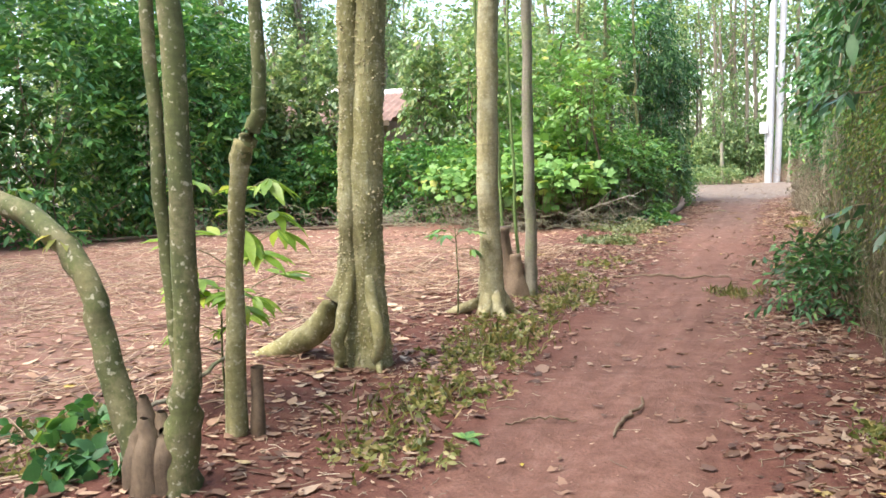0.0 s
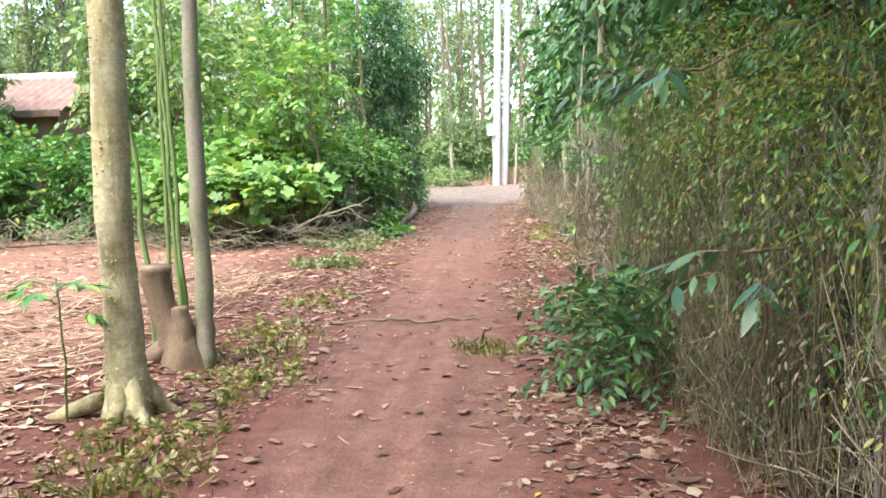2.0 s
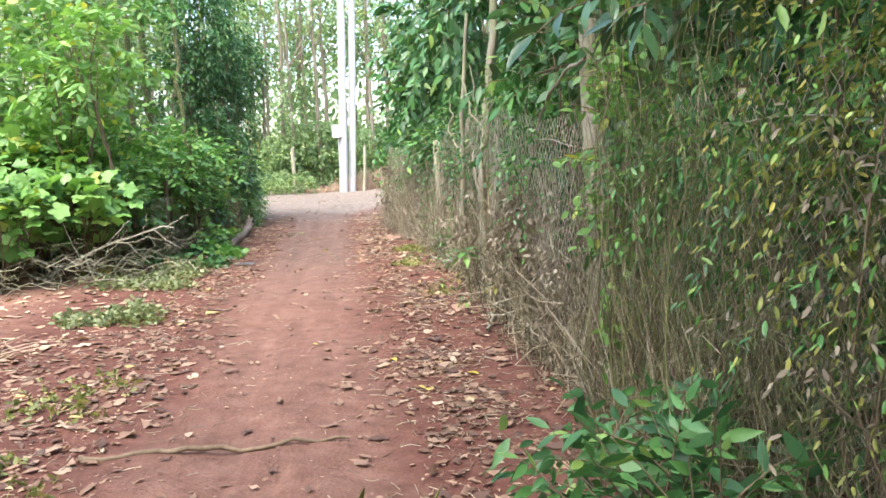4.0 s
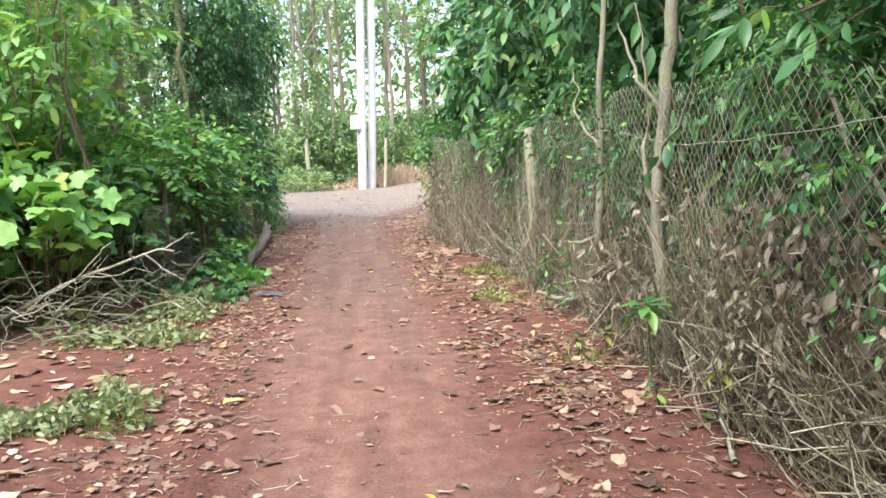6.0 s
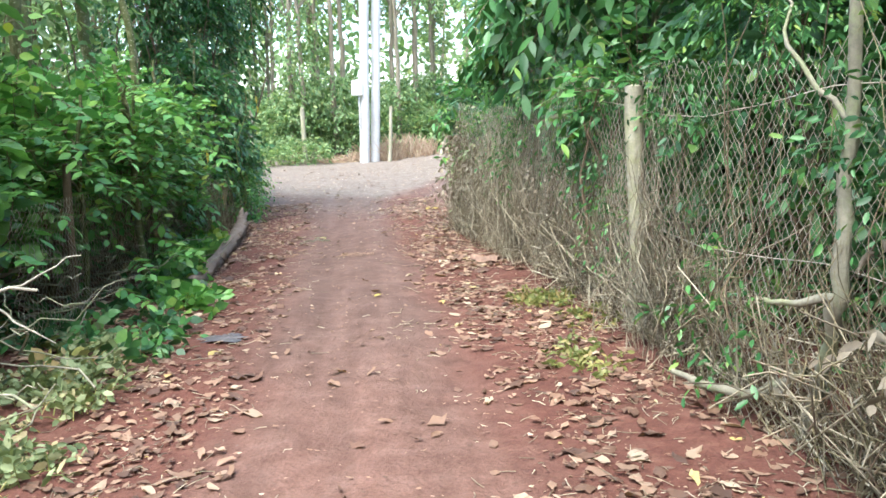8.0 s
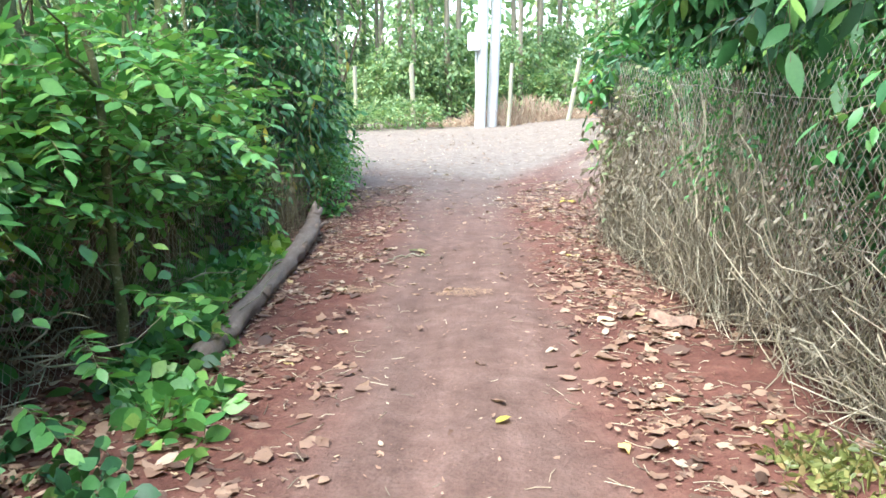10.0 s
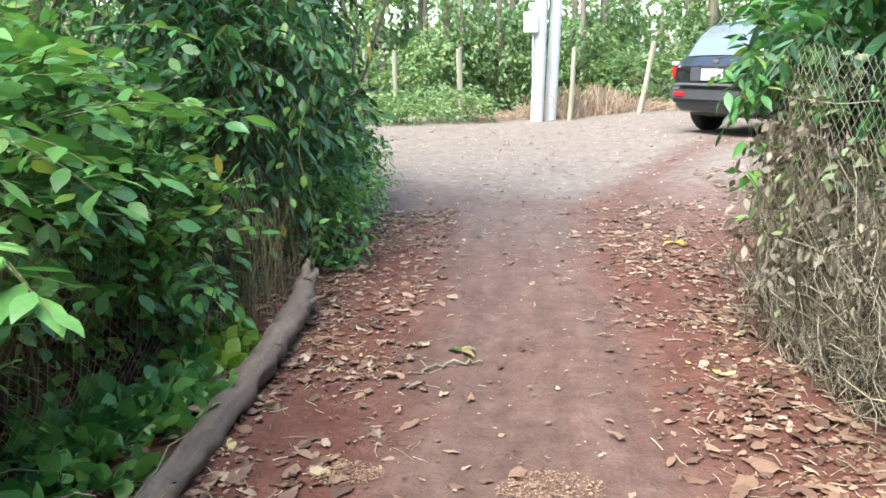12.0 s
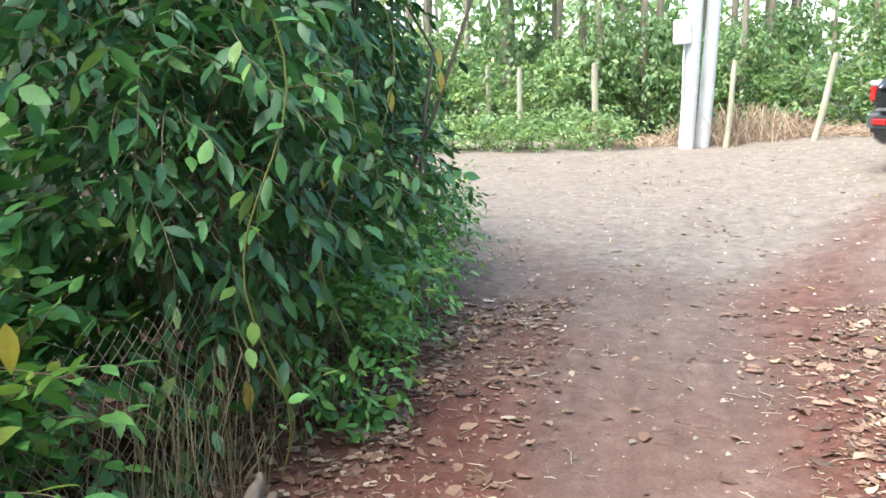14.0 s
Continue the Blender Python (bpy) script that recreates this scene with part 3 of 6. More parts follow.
def chain_link(s0, s1, top, pitch=0.037):
    """Zigzag wires hung side by side, each looped into the next; sagging and bulging as an old fence does."""
    n = int((s1 - s0) / pitch)
    rows = int(top / (pitch * 1.08))
    k = np.arange(rows + 1)
    zz = k * top / rows
    s = s0 + pitch * np.arange(n)[:, None] + pitch * 1.02 * ((k[None] + np.arange(n)[:, None]) % 2) - pitch * 0.51
    p = along(s)
    bulge = 0.05 * np.sin(s * 1.9) * np.sin(zz[None] * 2.2 + s) + 0.003 * rng.normal(size=s.shape) - 0.12 * np.clip(0.5 - zz[None], 0, 1) ** 1.5
    t = unit(along(s + 0.05) - p)
    base = ground_z(p[..., 0], p[..., 1])
    V = np.stack([p[..., 0] - t[..., 1] * -bulge, p[..., 1] + t[..., 0] * -bulge, base + zz[None] * (1 + .05 * np.sin(s * 2.1) * np.sin(s * .77 + 1)) + 0.03 * np.sin(s * 1.3) + 0.004 * rng.normal(size=s.shape), np.full(s.shape, 0.0021)], -1)
    return V


fence = thing("chain_link_fence", "old sagging rusty chain-link fence overgrown with dry vines", "fence")
for s0, s1, top in ((at_y(2), at_y(11.5), 1.55), (at_y(11.5), at_y(18), 1.65), (at_y(18), at_y(24.1), 1.55), (at_y(24.15), at_y(24.2) + 4.5, 1.4)):
    part("wire_mesh", tubes(Soup(), chain_link(s0, s1, top)).mesh("chain_link", WIRE), fence)
ss = np.linspace(at_y(2), at_y(24.2) + 4.5, 160)
for h in (0.75, 1.42):
    q = along(ss)
    part("tension_wire", tubes(Soup(), np.concatenate([q, (ground_z(q[:, 0], q[:, 1]) + h + .03 * np.sin(ss * 2) - .05 * np.abs(np.sin(ss * .95)))[:, None], np.full((160, 1), .0025)], 1)[None], 4).mesh("tension_wire", WIRE), fence)


def post_mesh(h, r, lean=0.0, mat=POSTWOOD, sides=10):
    s = Soup()
    k = 8
    t = np.linspace(0, 1, k)
    A = np.stack([lean * t + .012 * np.sin(t * 5), .01 * np.sin(t * 7 + 1), t * (h + .15) - .15, r * (1.06 - .14 * t) * (1 + .04 * np.sin(t * 17))], -1)
    tubes(s, A[None], sides)
    s.add(np.vstack([s.v[0][-sides:], s.v[0][-sides:].mean(0) + (0, 0, .01)]), np.array([[i, (i + 1) % sides, sides] for i in range(sides)]))
    return s.mesh("post", mat, True)


for y, off, h, r, lean in ((5.2, .1, 1.9, .05, .02), (8.35, .03, 1.9, .042, .0), (11.7, .25, 2.1, .064, -.03), (17.85, -.02, 1.52, .06, -.03), (21.3, .08, 1.3, .04, .03), (24.15, .12, 1.4, .045, .02)):
    px = along(at_y(y))[0] + off
    part("post", post_mesh(h, r, lean), fence, "weathered wooden fence post").location = (px, y, gz(px, y))

# ---------- dry vines on the fence ----------
def vine_tangle(name, label, s0, s1, n, zt, mat, off=0.0, lean=0.3, rad=0.0021):
    ob = thing(name, label, "dry vines", kind="stuff")
    s = rng.uniform(s0, s1, n)
    k = 11
    t = np.linspace(0, 1, k)
    s = s[rng.random(n) < .55 + .45 * np.sin(s * 2.3) * np.sin(s * .9 + 1)]
    n = len(s)
    top = zt * rng.uniform(.35, 1.1, n) * (.82 + .25 * np.sin(s * 1.7 + 2))
    bot = np.where(rng.random(n) < .55, 0.0, rng.uniform(0, .7, n) * top)
    sw = s[:, None] + rng.normal(0, lean, n)[:, None] * t + np.cumsum(rng.normal(0, .07, (n, k)), 1)
    q = along(sw)
    o = off + rng.normal(0, .07, (n, 1)) + np.cumsum(rng.normal(0, .025, (n, k)), 1) - .1 * (1 - t)[None] * rng.random((n, 1))
    z = ground_z(q[..., 0], q[..., 1]) + bot[:, None] + (top - bot)[:, None] * t - .06 * np.abs(rng.normal(size=(n, 1))) * np.sin(t * 3.14)
    A = np.stack([q[..., 0] + o, q[..., 1] + .3 * o, z, np.broadcast_to(rad * rng.uniform(.4, 1.9, (n, 1)) * (1.1 - .6 * t), (n, k))], -1)
    part("stem_tangle", tubes(Soup(), A).mesh("stems", mat), ob)
    return ob


vine_tangle("vine_tangle", "thin brown vine stems hanging over the fence", at_y(3.5), at_y(11), 2000, 1.9, VINEBROWN, -0.1, .4, .0013)
vine_tangle("vine_tangle", "pale dry vine threads hanging over the fence", at_y(3.5), at_y(11), 900, 1.7, STRAW, -0.16, .45, .0011)
vine_tangle("vine_tangle", "thin green-brown vine stems hanging over the fence", at_y(3.5), at_y(10.5), 1200, 2.1, VINEGREEN, -0.16, .35, .0013)
vine_tangle("vine_tangle", "dead grey-brown stems woven through the wire", at_y(10.5), at_y(13.5), 1700, 1.25, VINEBROWN, 0.06, 1.0, .0022)
vine_tangle("vine_tangle", "dead grey-brown stems woven through the wire", at_y(13.3), at_y(17), 600, 1.2, VINEBROWN, 0.04, .8, .002)
vine_tangle("vine_tangle", "dead grey-brown stems woven through the wire", at_y(17), at_y(21), 900, 1.3, STRAW, 0.0, .7)
vine_tangle("vine_tangle", "shaggy dead stems sticking up above the wire", at_y(18), at_y(24.2), 500, 1.75, VINEBROWN, 0.05, .7)
vine_tangle("vine_tangle", "dense straw-coloured dead stems at the fence corner", at_y(19.5), at_y(24.2) + 2.5, 2300, 1.4, STRAW, -0.02, .45)
heap = Soup()
n = 2600
s = rng.uniform(at_y(4), at_y(24), n)
q = along(s)
a, ln = rng.uniform(0, 6.28, n), rng.uniform(.15, .7, n)
p = np.stack([q[:, 0] + np.abs(rng.normal(.05, .18, n)) - .1, q[:, 1], ground_z(q[:, 0], q[:, 1]) + np.abs(rng.normal(.1, .2, n))], -1)
d = np.stack([np.cos(a) * .5, np.sin(a), rng.normal(.1, .5, n)], -1) * ln[:, None]
tubes(heap, np.concatenate([np.stack([p, p + d * .5 + rng.normal(0, .03, d.shape), p + d], 1), np.full((n, 3, 1), .004)], -1))
vine_tangle("vine_tangle", "dead vine stems twisted over the fence and its stems", at_y(14.2), at_y(16.2), 260, 2.3, VINEBROWN, -0.03, .35, .002)
brush = thing("brush_heap", "dry sticks and dead stems piled along the fence", "brush", kind="stuff")
part("stem_tangle", heap.mesh("sticks", STRAW), brush)
wl = Soup()
n = 1300
s = rng.choice([at_y(12.8), at_y(14), at_y(21.5), at_y(23), at_y(8)], n) + rng.normal(0, .8, n)
q = along(s)
P = np.stack([q[:, 0] + rng.normal(.03, .06, n), q[:, 1], ground_z(q[:, 0], q[:, 1]) + rng.uniform(.1, 1.1, n)], -1)
D = rng.normal(size=(n, 3)) * .6 + np.array([-.2, 0, -1.0])
leaves(wl, P, D, rng.normal(size=(n, 3)), rng.uniform(.04, .09, n), rng.uniform(.02, .045, n), curl=.5, crumple=.05, fine=True)
part("leaf_spray", wl.mesh("withered_leaves", DRYGREY), brush)

wc = Soup()
n = 210
P = np.stack([1.8 + rng.normal(0, .05, n), 13.0 + rng.normal(0, .3, n), .75 + rng.normal(0, .22, n)], -1)
leaves(wc, P, rng.normal(size=(n, 3)) * .5 + np.array([-.2, 0, -1.0]), rng.normal(size=(n, 3)) + np.array([-1.0, -.5, 0]), rng.uniform(.06, .12, n), rng.uniform(.035, .07, n), curl=.4, fine=True, crumple=.05)
part("leaf_spray", wc.mesh("withered_clump", DRYGREY), thing("withered_clump", "clump of large withered grey-brown leaves on the fence", "dead leaves", kind="stuff"))

# ---------- trees in the clearing ----------
def trunk_mesh(lines, mat, sides=12, flare=0.0, rugged=0.05):
    s = Soup()
    for A in lines:
        A = A.copy()
        if flare:
            A[0, :, 3] *= 1 + flare * np.exp(-np.linspace(0, 1, A.shape[1]) * 14)
        tubes(s, A, sides)
        k = A.shape[1]
        V = s.v[-1].reshape(k, sides, 3)
        V += (V - A[0, :, None, :3]) * (rugged * rng.normal(size=(k, sides, 1)))
    return s.mesh("trunk", mat, True)


def warts(A, n):
    """Blunt pale warts in loose rows on a trunk's line."""
    s = Soup()
    k = A.shape[1]
    i, f = rng.integers(1, k - 2, n), rng.random(n)
    c = A[0, i, :3] * (1 - f[:, None]) + A[0, i + 1, :3] * f[:, None]
    r = A[0, i, 3] * (1 - f) + A[0, i + 1, 3] * f
    a = rng.integers(0, 22, n) * .2856 + rng.normal(0, .05, n)
    o = np.stack([np.cos(a), np.sin(a), np.full(n, -.1)], -1)
    p = c + o * (r * 0.93)[:, None]
    w = rng.uniform(.6, 1.3, (n, 1))
    tubes(s, np.concatenate([np.stack([p, p + o * .012 * w, p + o * .018 * w], 1), np.array([.0065, .005, .0015])[None, :, None] * w[:, None]], -1), 5)
    return s.mesh("warts", THORN)


def line(pts, k=14, wob=0.006):
    """A smooth line through (x, y, z, radius) knots."""
    P = np.array(pts, float)
    t = np.linspace(0, len(P) - 1, len(P))
    u = np.linspace(0, len(P) - 1, k)
    out = np.stack([np.interp(u, t, P[:, i]) for i in range(4)], -1)
    for _ in range(2):
        out[1:-1] = out[1:-1] * .5 + (out[:-2] + out[2:]) * .25
    out[1:-1, :3] += wob * rng.normal(size=(k - 2, 3))
    return out[None]


def crown_part(ob, centres, K, n, L, W, mat, fine=False, droop=0.3, length=0.5, hang=0.35):
    lf, wd = Soup(), Soup()
    for c, r in centres:
        P, u = blob_points(c, r, K, 0.35, 0.0)
        D = u * np.array([1, 1, .6]) + .5 * rng.normal(size=u.shape)
        twigs(lf, wd, P, D, length, n, L, W, droop, hang, fine)
    part("crown", lf.mesh("leaves", mat), ob)
    part("twig", wd.mesh("twigs", B_BROWN), ob)


z0 = gz(-1.54, 3.81)
coral = thing("coppiced_tree", "coppiced tree with one bowed and two upright green stems", "tree", at=(-1.54, 3.81, z0))
part("bowed_stem", trunk_mesh([line([(-.02, 0, -.1, .1), (-.1, 0, .13, .075), (-.2, 0, .4, .062), (-.27, 0, .66, .06), (-.28, 0, .85, .058), (-.4, 0, 1.06, .056), (-.62, 0, 1.22, .055), (-1.0, 0, 1.36, .05), (-1.7, .1, 1.6, .045)], 26)], B_GREEN), coral)
part("stem", trunk_mesh([line([(.05, 0, -.1, .13), (.14, 0, .2, .085), (.22, 0, .5, .058), (.255, 0, 1.2, .052), (.255, 0, 2.2, .047), (.2, .1, 4.2, .04), (.1, .3, 6.5, .03)], 30)], B_GREEN), coral)
part("stem", trunk_mesh([line([(.12, .06, .25, .04), (.13, .05, .5, .034), (.09, .05, 1.2, .031), (.1, .05, 2.2, .03), (-.1, .2, 4.2, .025)], 22)], B_GREEN), coral)
st = Soup()
for i in range(5):
    a = i * 1.25
    c, s_ = math.cos(a), math.sin(a)
    tubes(st, line([(.0 + .05 * c, -.05 + .04 * s_, -.1, .09), (.02 + .06 * c, -.06 + .05 * s_, .12, .07), (.03 + .06 * c, -.06 + .05 * s_, .22 + .03 * (i % 3), .05), (.03 + .07 * c, -.06 + .055 * s_, .27 + .07 * (i % 3), .02)], 9, .006), 7)
part("stump", st.mesh("split_stump", B_BROWN, True), coral, "splintered cut stump")
# unseen crown, pushed out over the track for shade, as on next four trees
crown_part(coral, [((.6, .2, 6.4), (1.8, 1.6, 1.0)), ((2.0, -1.4, 6.0), (1.4, 1.5, .9))], 70, 6, .2, .5, G_MID)

z0 = gz(-1.64, 4.5)
kink = thing("kinked_sapling", "slim tree with a kinked green upper stem", "tree", at=(-1.62, 4.5, z0))
part("lower_stem", trunk_mesh([line([(-.01, 0, -.1, .062), (.03, 0, .5, .05), (.08, 0, 1.1, .043), (.13, 0, 1.42, .048), (.155, 0, 1.5, .056), (.175, 0, 1.545, .045), (.185, 0, 1.56, .008)], 22, .003)], B_PALE), kink, "pale brown lower stem ending in a swollen knot")
part("upper_stem", trunk_mesh([line([(.125, 0, 1.36, .04), (.16, 0, 1.5, .05), (.22, 0, 1.58, .046), (.28, 0, 1.68, .038), (.29, 0, 1.85, .034), (.28, 0, 2.7, .03), (.3, .1, 5.0, .022)], 18, .003)], B_GREEN), kink, "smooth green upper stem")
part("stub", trunk_mesh([line([(.1, .05, -.05, .04), (.11, .05, .2, .034), (.12, .05, .36, .033)], 6)], B_BROWN), kink)
crown_part(kink, [((.9, -.2, 5.4), (1.6, 1.6, .8))], 70, 6, .2, .5, G_MID)

z0 = gz(-1.67, 6.1)
silk = thing("buttressed_tree", "thick olive-barked tree with warty fused trunks and spreading roots", "tree", at=(-1.68, 6.1, z0))
ax = line([(.02, 0, -.1, .17), (.05, 0, .15, .14), (.04, 0, .5, .115), (.06, 0, 1.1, .11), (.13, 0, 2.0, .105), (.2, 0, 2.8, .1), (.3, 0, 6.5, .1)], 30, .003)
part("wart", warts(ax, 1768), part("trunk", trunk_mesh([ax], B_PALE, 20), silk))
ax = line([(-.1, -.03, -.1, .14), (-.07, -.04, .3, .1), (-.06, -.04, 1.0, .08), (-.01, -.04, 1.8, .07), (.04, -.05, 2.8, .066), (-.1, -.1, 6.0, .06)], 26, .003)
part("wart", warts(ax, 1224), part("trunk", trunk_mesh([ax], B_PALE, 16), silk))
ax = line([(-.12, .1, -.1, .1), (-.1, .1, .6, .065), (-.09, .1, 1.5, .055), (-.06, .12, 2.8, .05), (-.3, .2, 6.0, .05)], 26, .003)
part("wart", warts(ax, 397), part("trunk", trunk_mesh([ax], B_PALE, 14), silk))
for a, ln, r in ((3.3, 1.1, .13), (4.4, .36, .065), (2.5, .6, .08), (5.6, .26, .06)):
    c, s_ = math.cos(a), math.sin(a)
    part("root", trunk_mesh([line([(.04 * c, .04 * s_, .95, r * .4), (.1 * c, .1 * s_, .62, r * .65), (.17 * c + .05 * ln * c, .17 * s_ + .05 * ln * s_, .4, r * .75), (.2 * c + .18 * ln * c, .2 * s_ + .18 * ln * s_, .2, r * .75), (ln * c * .65, ln * s_ * .65, .06, r * .6), (ln * c * .85, ln * s_ * .85, .0, r * .4), (ln * c, ln * s_, -.08, .03)], 22, .004)], B_PALE, 10), silk)
crown_part(silk, [((.6, .0, 7.0), (2.2, 2.0, 1.0)), ((2.3, -.6, 6.4), (1.7, 1.7, .9))], 70, 6, .22, .5, G_MID)

z0 = gz(-1.45, 8.15)
pale = thing("thorny_tree", "straight pale tree with warty bark and a flared foot", "tree", at=(-1.45, 8.15, z0))
ax = line([(-.02, 0, -.1, .17), (0, 0, .12, .125), (0, 0, .5, .1), (0, 0, 1.4, .095), (.05, 0, 2.6, .09), (.15, .05, 4.5, .075), (.2, .2, 7.5, .05)], 34, .003)
part("wart", warts(ax, 397), part("trunk", trunk_mesh([ax], B_CREAM, 16), pale))
for a, ln in ((3.5, .7), (4.6, .3), (5.5, .28), (2.2, .4), (.5, .3)):
    c, s_ = math.cos(a), math.sin(a)
    part("root", trunk_mesh([line([(.05 * c, .05 * s_, .3, .03), (.12 * c, .12 * s_, .1, .06), (.6 * ln * c, .6 * ln * s_, .01, .04), (ln * c, ln * s_, -.05, .02)], 10, .005)], B_CREAM, 8), pale)
crown_part(pale, [((.8, .0, 7.2), (2.0, 1.8, 1.0)), ((2.3, .0, 6.8), (1.6, 1.7, .9))], 60, 6, .22, .5, G_MID)

slim = thing("slim_tree", "slender straight brown-barked tree beside a stump", "tree", at=(-1.42, 9.32, gz(-1.42, 9.32)))
part("trunk", trunk_mesh([line([(-.07, 0, -.1, .11), (-.02, 0, .15, .08), (0, 0, .4, .062), (0, 0, 1.5, .056), (.03, 0, 3.0, .052), (.1, 0, 7.0, .03)], 30, .004)], B_GREY, 12), slim)
crown_part(slim, [((.8, .4, 7.0), (1.9, 1.9, 1.0))], 60, 6, .22, .5, G_MID)
stump = thing("forked_stump", "short forked grey tree stump", "stump", at=(-1.64, 9.28, gz(-1.64, 9.28)))
def cut(A):
    """Closes a line's upper end with a flat sawn face."""
    e = A[:, -1:].copy()
    e[..., 2] += .006
    e[..., 3] = .001
    return np.concatenate([A, e], 1)


part("trunk", trunk_mesh([cut(line([(.06, 0, -.1, .19), (.05, 0, .08, .15), (.0, 0, .22, .115), (-.07, 0, .4, .095), (-.1, 0, .55, .1), (-.11, 0, .68, .112)], 16, .004))], B_BROWN, 16, rugged=.06), stump)
part("fork", trunk_mesh([cut(line([(.07, -.02, .1, .1), (.09, -.03, .24, .075), (.08, -.04, .32, .06), (.07, -.04, .4, .058)], 10, .004))], B_BROWN, 14, rugged=.06), stump)
part("root", trunk_mesh([line([(.0, -.02, .14, .09), (-.14, -.05, .05, .07), (-.3, -.1, -.04, .04)], 8, .004)], B_BROWN, 10), stump)
for x, y, r, h, lean in ((-1.8, 9.35, .018, 5.5, -.35), (-1.6, 9.4, .016, 6, -.05), (-2.25, 10.9, .018, 6, -.1), (-3.0, 12.5, .02, 7, .05)):
    sap = thing("green_sapling", "thin green sapling with a bare stem", "sapling", at=(x, y, gz(x, y)))
    part("stem", trunk_mesh([line([(0, 0, -.05, r * 1.3), (lean * .2, 0, 1.5, r), (lean * .5, 0, 3.2, r * .9), (lean, 0, h, r * .6)], 20, .008)], B_SAP, 8), sap)
    crown_part(sap, [((lean, 0, h), (.6, .6, .6))], 50, 6, .12, .5, G_BRIGHT)


def fan_plant(x, y, h, K, L, mat, label, name="seedling", zs=(0.5, 1.0)):
    ob = thing(name, label, "seedling", at=(x, y, gz(x, y)))
    wd, lf = Soup(), Soup()
    tubes(wd, line([(0, 0, -.03, .008), (.02, 0, h * .5, .007), (0, .02, h, .005)], 8, .005), 5)
    for i in range(K):
        a = i * 2.4 + rng.uniform(-.4, .4)
        z = h * rng.uniform(*zs)
        out = np.array([math.cos(a), math.sin(a), rng.uniform(0, .7)])
        tip = np.array([0, 0, z]) + out * L * 1.1
        tubes(wd, np.concatenate([np.stack([np.array([0, 0, z]), (np.array([0, 0, z]) + tip) / 2 + (0, 0, .02), tip]), np.full((3, 1), .003)], 1)[None], 4)
        m = 7
        b = a + np.linspace(-1.5, 1.5, m)
        D = np.stack([np.cos(b), np.sin(b), np.full(m, -.25) + .35 * rng.normal()], -1) + .12 * rng.normal(size=(m, 3))
        leaves(lf, np.repeat(tip[None], m, 0), D, np.tile([0, 0, 1.0], (m, 1)) + .15 * rng.normal(size=(m, 3)), L * (1 - .35 * np.abs(np.linspace(-1, 1, m))), L * .28, fine=True)
    part("stem_tangle", wd.mesh("stems", B_GREEN), ob)
    part("leaf_spray", lf.mesh("leaves", mat), ob)
    return ob


fan_plant(-1.93, 5.0, 1.05, 16, .25, G_SEED, "young seedling with fingered bright green leaves", zs=(.55, 1.15))
fan_plant(-2.0, 4.9, .7, 10, .2, G_SEED, "young seedling with fingered bright green leaves", zs=(.4, 1.1))
for x, y, z in ((-2.3, 3.85, 1.32), (-2.0, 3.82, 1.12)):
    ob = thing("leafy_shoot", "pale yellow-green shoot sprouting from a bowed stem", "shoot", at=(x, y, z))
    q = 9
    a = rng.uniform(0, 6.28, q)
    s_ = Soup()
    leaves(s_, np.stack([.02 * np.cos(a), .02 * np.sin(a), np.full(q, .08)], -1), np.stack([np.cos(a), np.sin(a), rng.uniform(-1.2, .1, q)], -1), np.tile([0, 0, 1.0], (q, 1)), .12, .04, fine=True)
    part("leaf_spray", s_.mesh("leaves", G_YELLOW if z < 1.2 else G_BRIGHT), ob)
    part("stem", tubes(Soup(), np.array([[(0, 0, -.08, .006), (0, 0, 0, .006), (0, 0, .08, .004)]]), 5).mesh("stem", B_GREEN), ob)
def rosette(x, y, h, n, L, mat, label):
    """A short stem topped by one whorl of broad drooping leaves."""
    ob = thing("seedling", label, "seedling", at=(x, y, gz(x, y)))
    part("stem", tubes(Soup(), line([(.05, .1, -.05, .009), (.03, .05, h * .6, .008), (0, 0, h, .006)], 8, .004), 6).mesh("stem", B_GREEN, True), ob)
    a = np.arange(n) * 2.4 + rng.normal(0, .15, n)
    lift = np.linspace(-.75, .35, n)
    lf = Soup()
    leaves(lf, np.stack([.015 * np.cos(a), .015 * np.sin(a), h - .03 + .04 * np.linspace(0, 1, n)], -1), np.stack([np.cos(a), np.sin(a), lift], -1), np.stack([-.3 * np.cos(a), -.3 * np.sin(a), np.ones(n)], -1), L * np.linspace(1.1, .75, n), L * .38, curl=.16, fine=True)
    part("leaf_spray", lf.mesh("leaves", mat, True), ob)


rosette(1.48, 14.05, .5, 14, .17, G_MID, "seedling with a rosette of broad green leaves by the fence")
rosette(1.5, 14.95, .16, 9, .11, G_WEED, "low pale-leaved seedling at the fence foot")
rosette(1.42, 13.75, .12, 7, .09, G_MID, "low green seedling at the fence foot")
rosette(1.6, 17.4, .25, 11, .13, G_MID, "low green seedling at the post's foot")
rosette(1.35, 15.1, .1, 7, .08, G_MID, "low green seedling among dead leaves")
rosette(1.62, 13.4, .3, 9, .1, G_YELLOW, "yellowing seedling at the fence foot")
fan_plant(-1.72, 7.95, .8, 6, .15, G_BRIGHT, "thin seedling with a few green leaves", zs=(.7, 1.0))

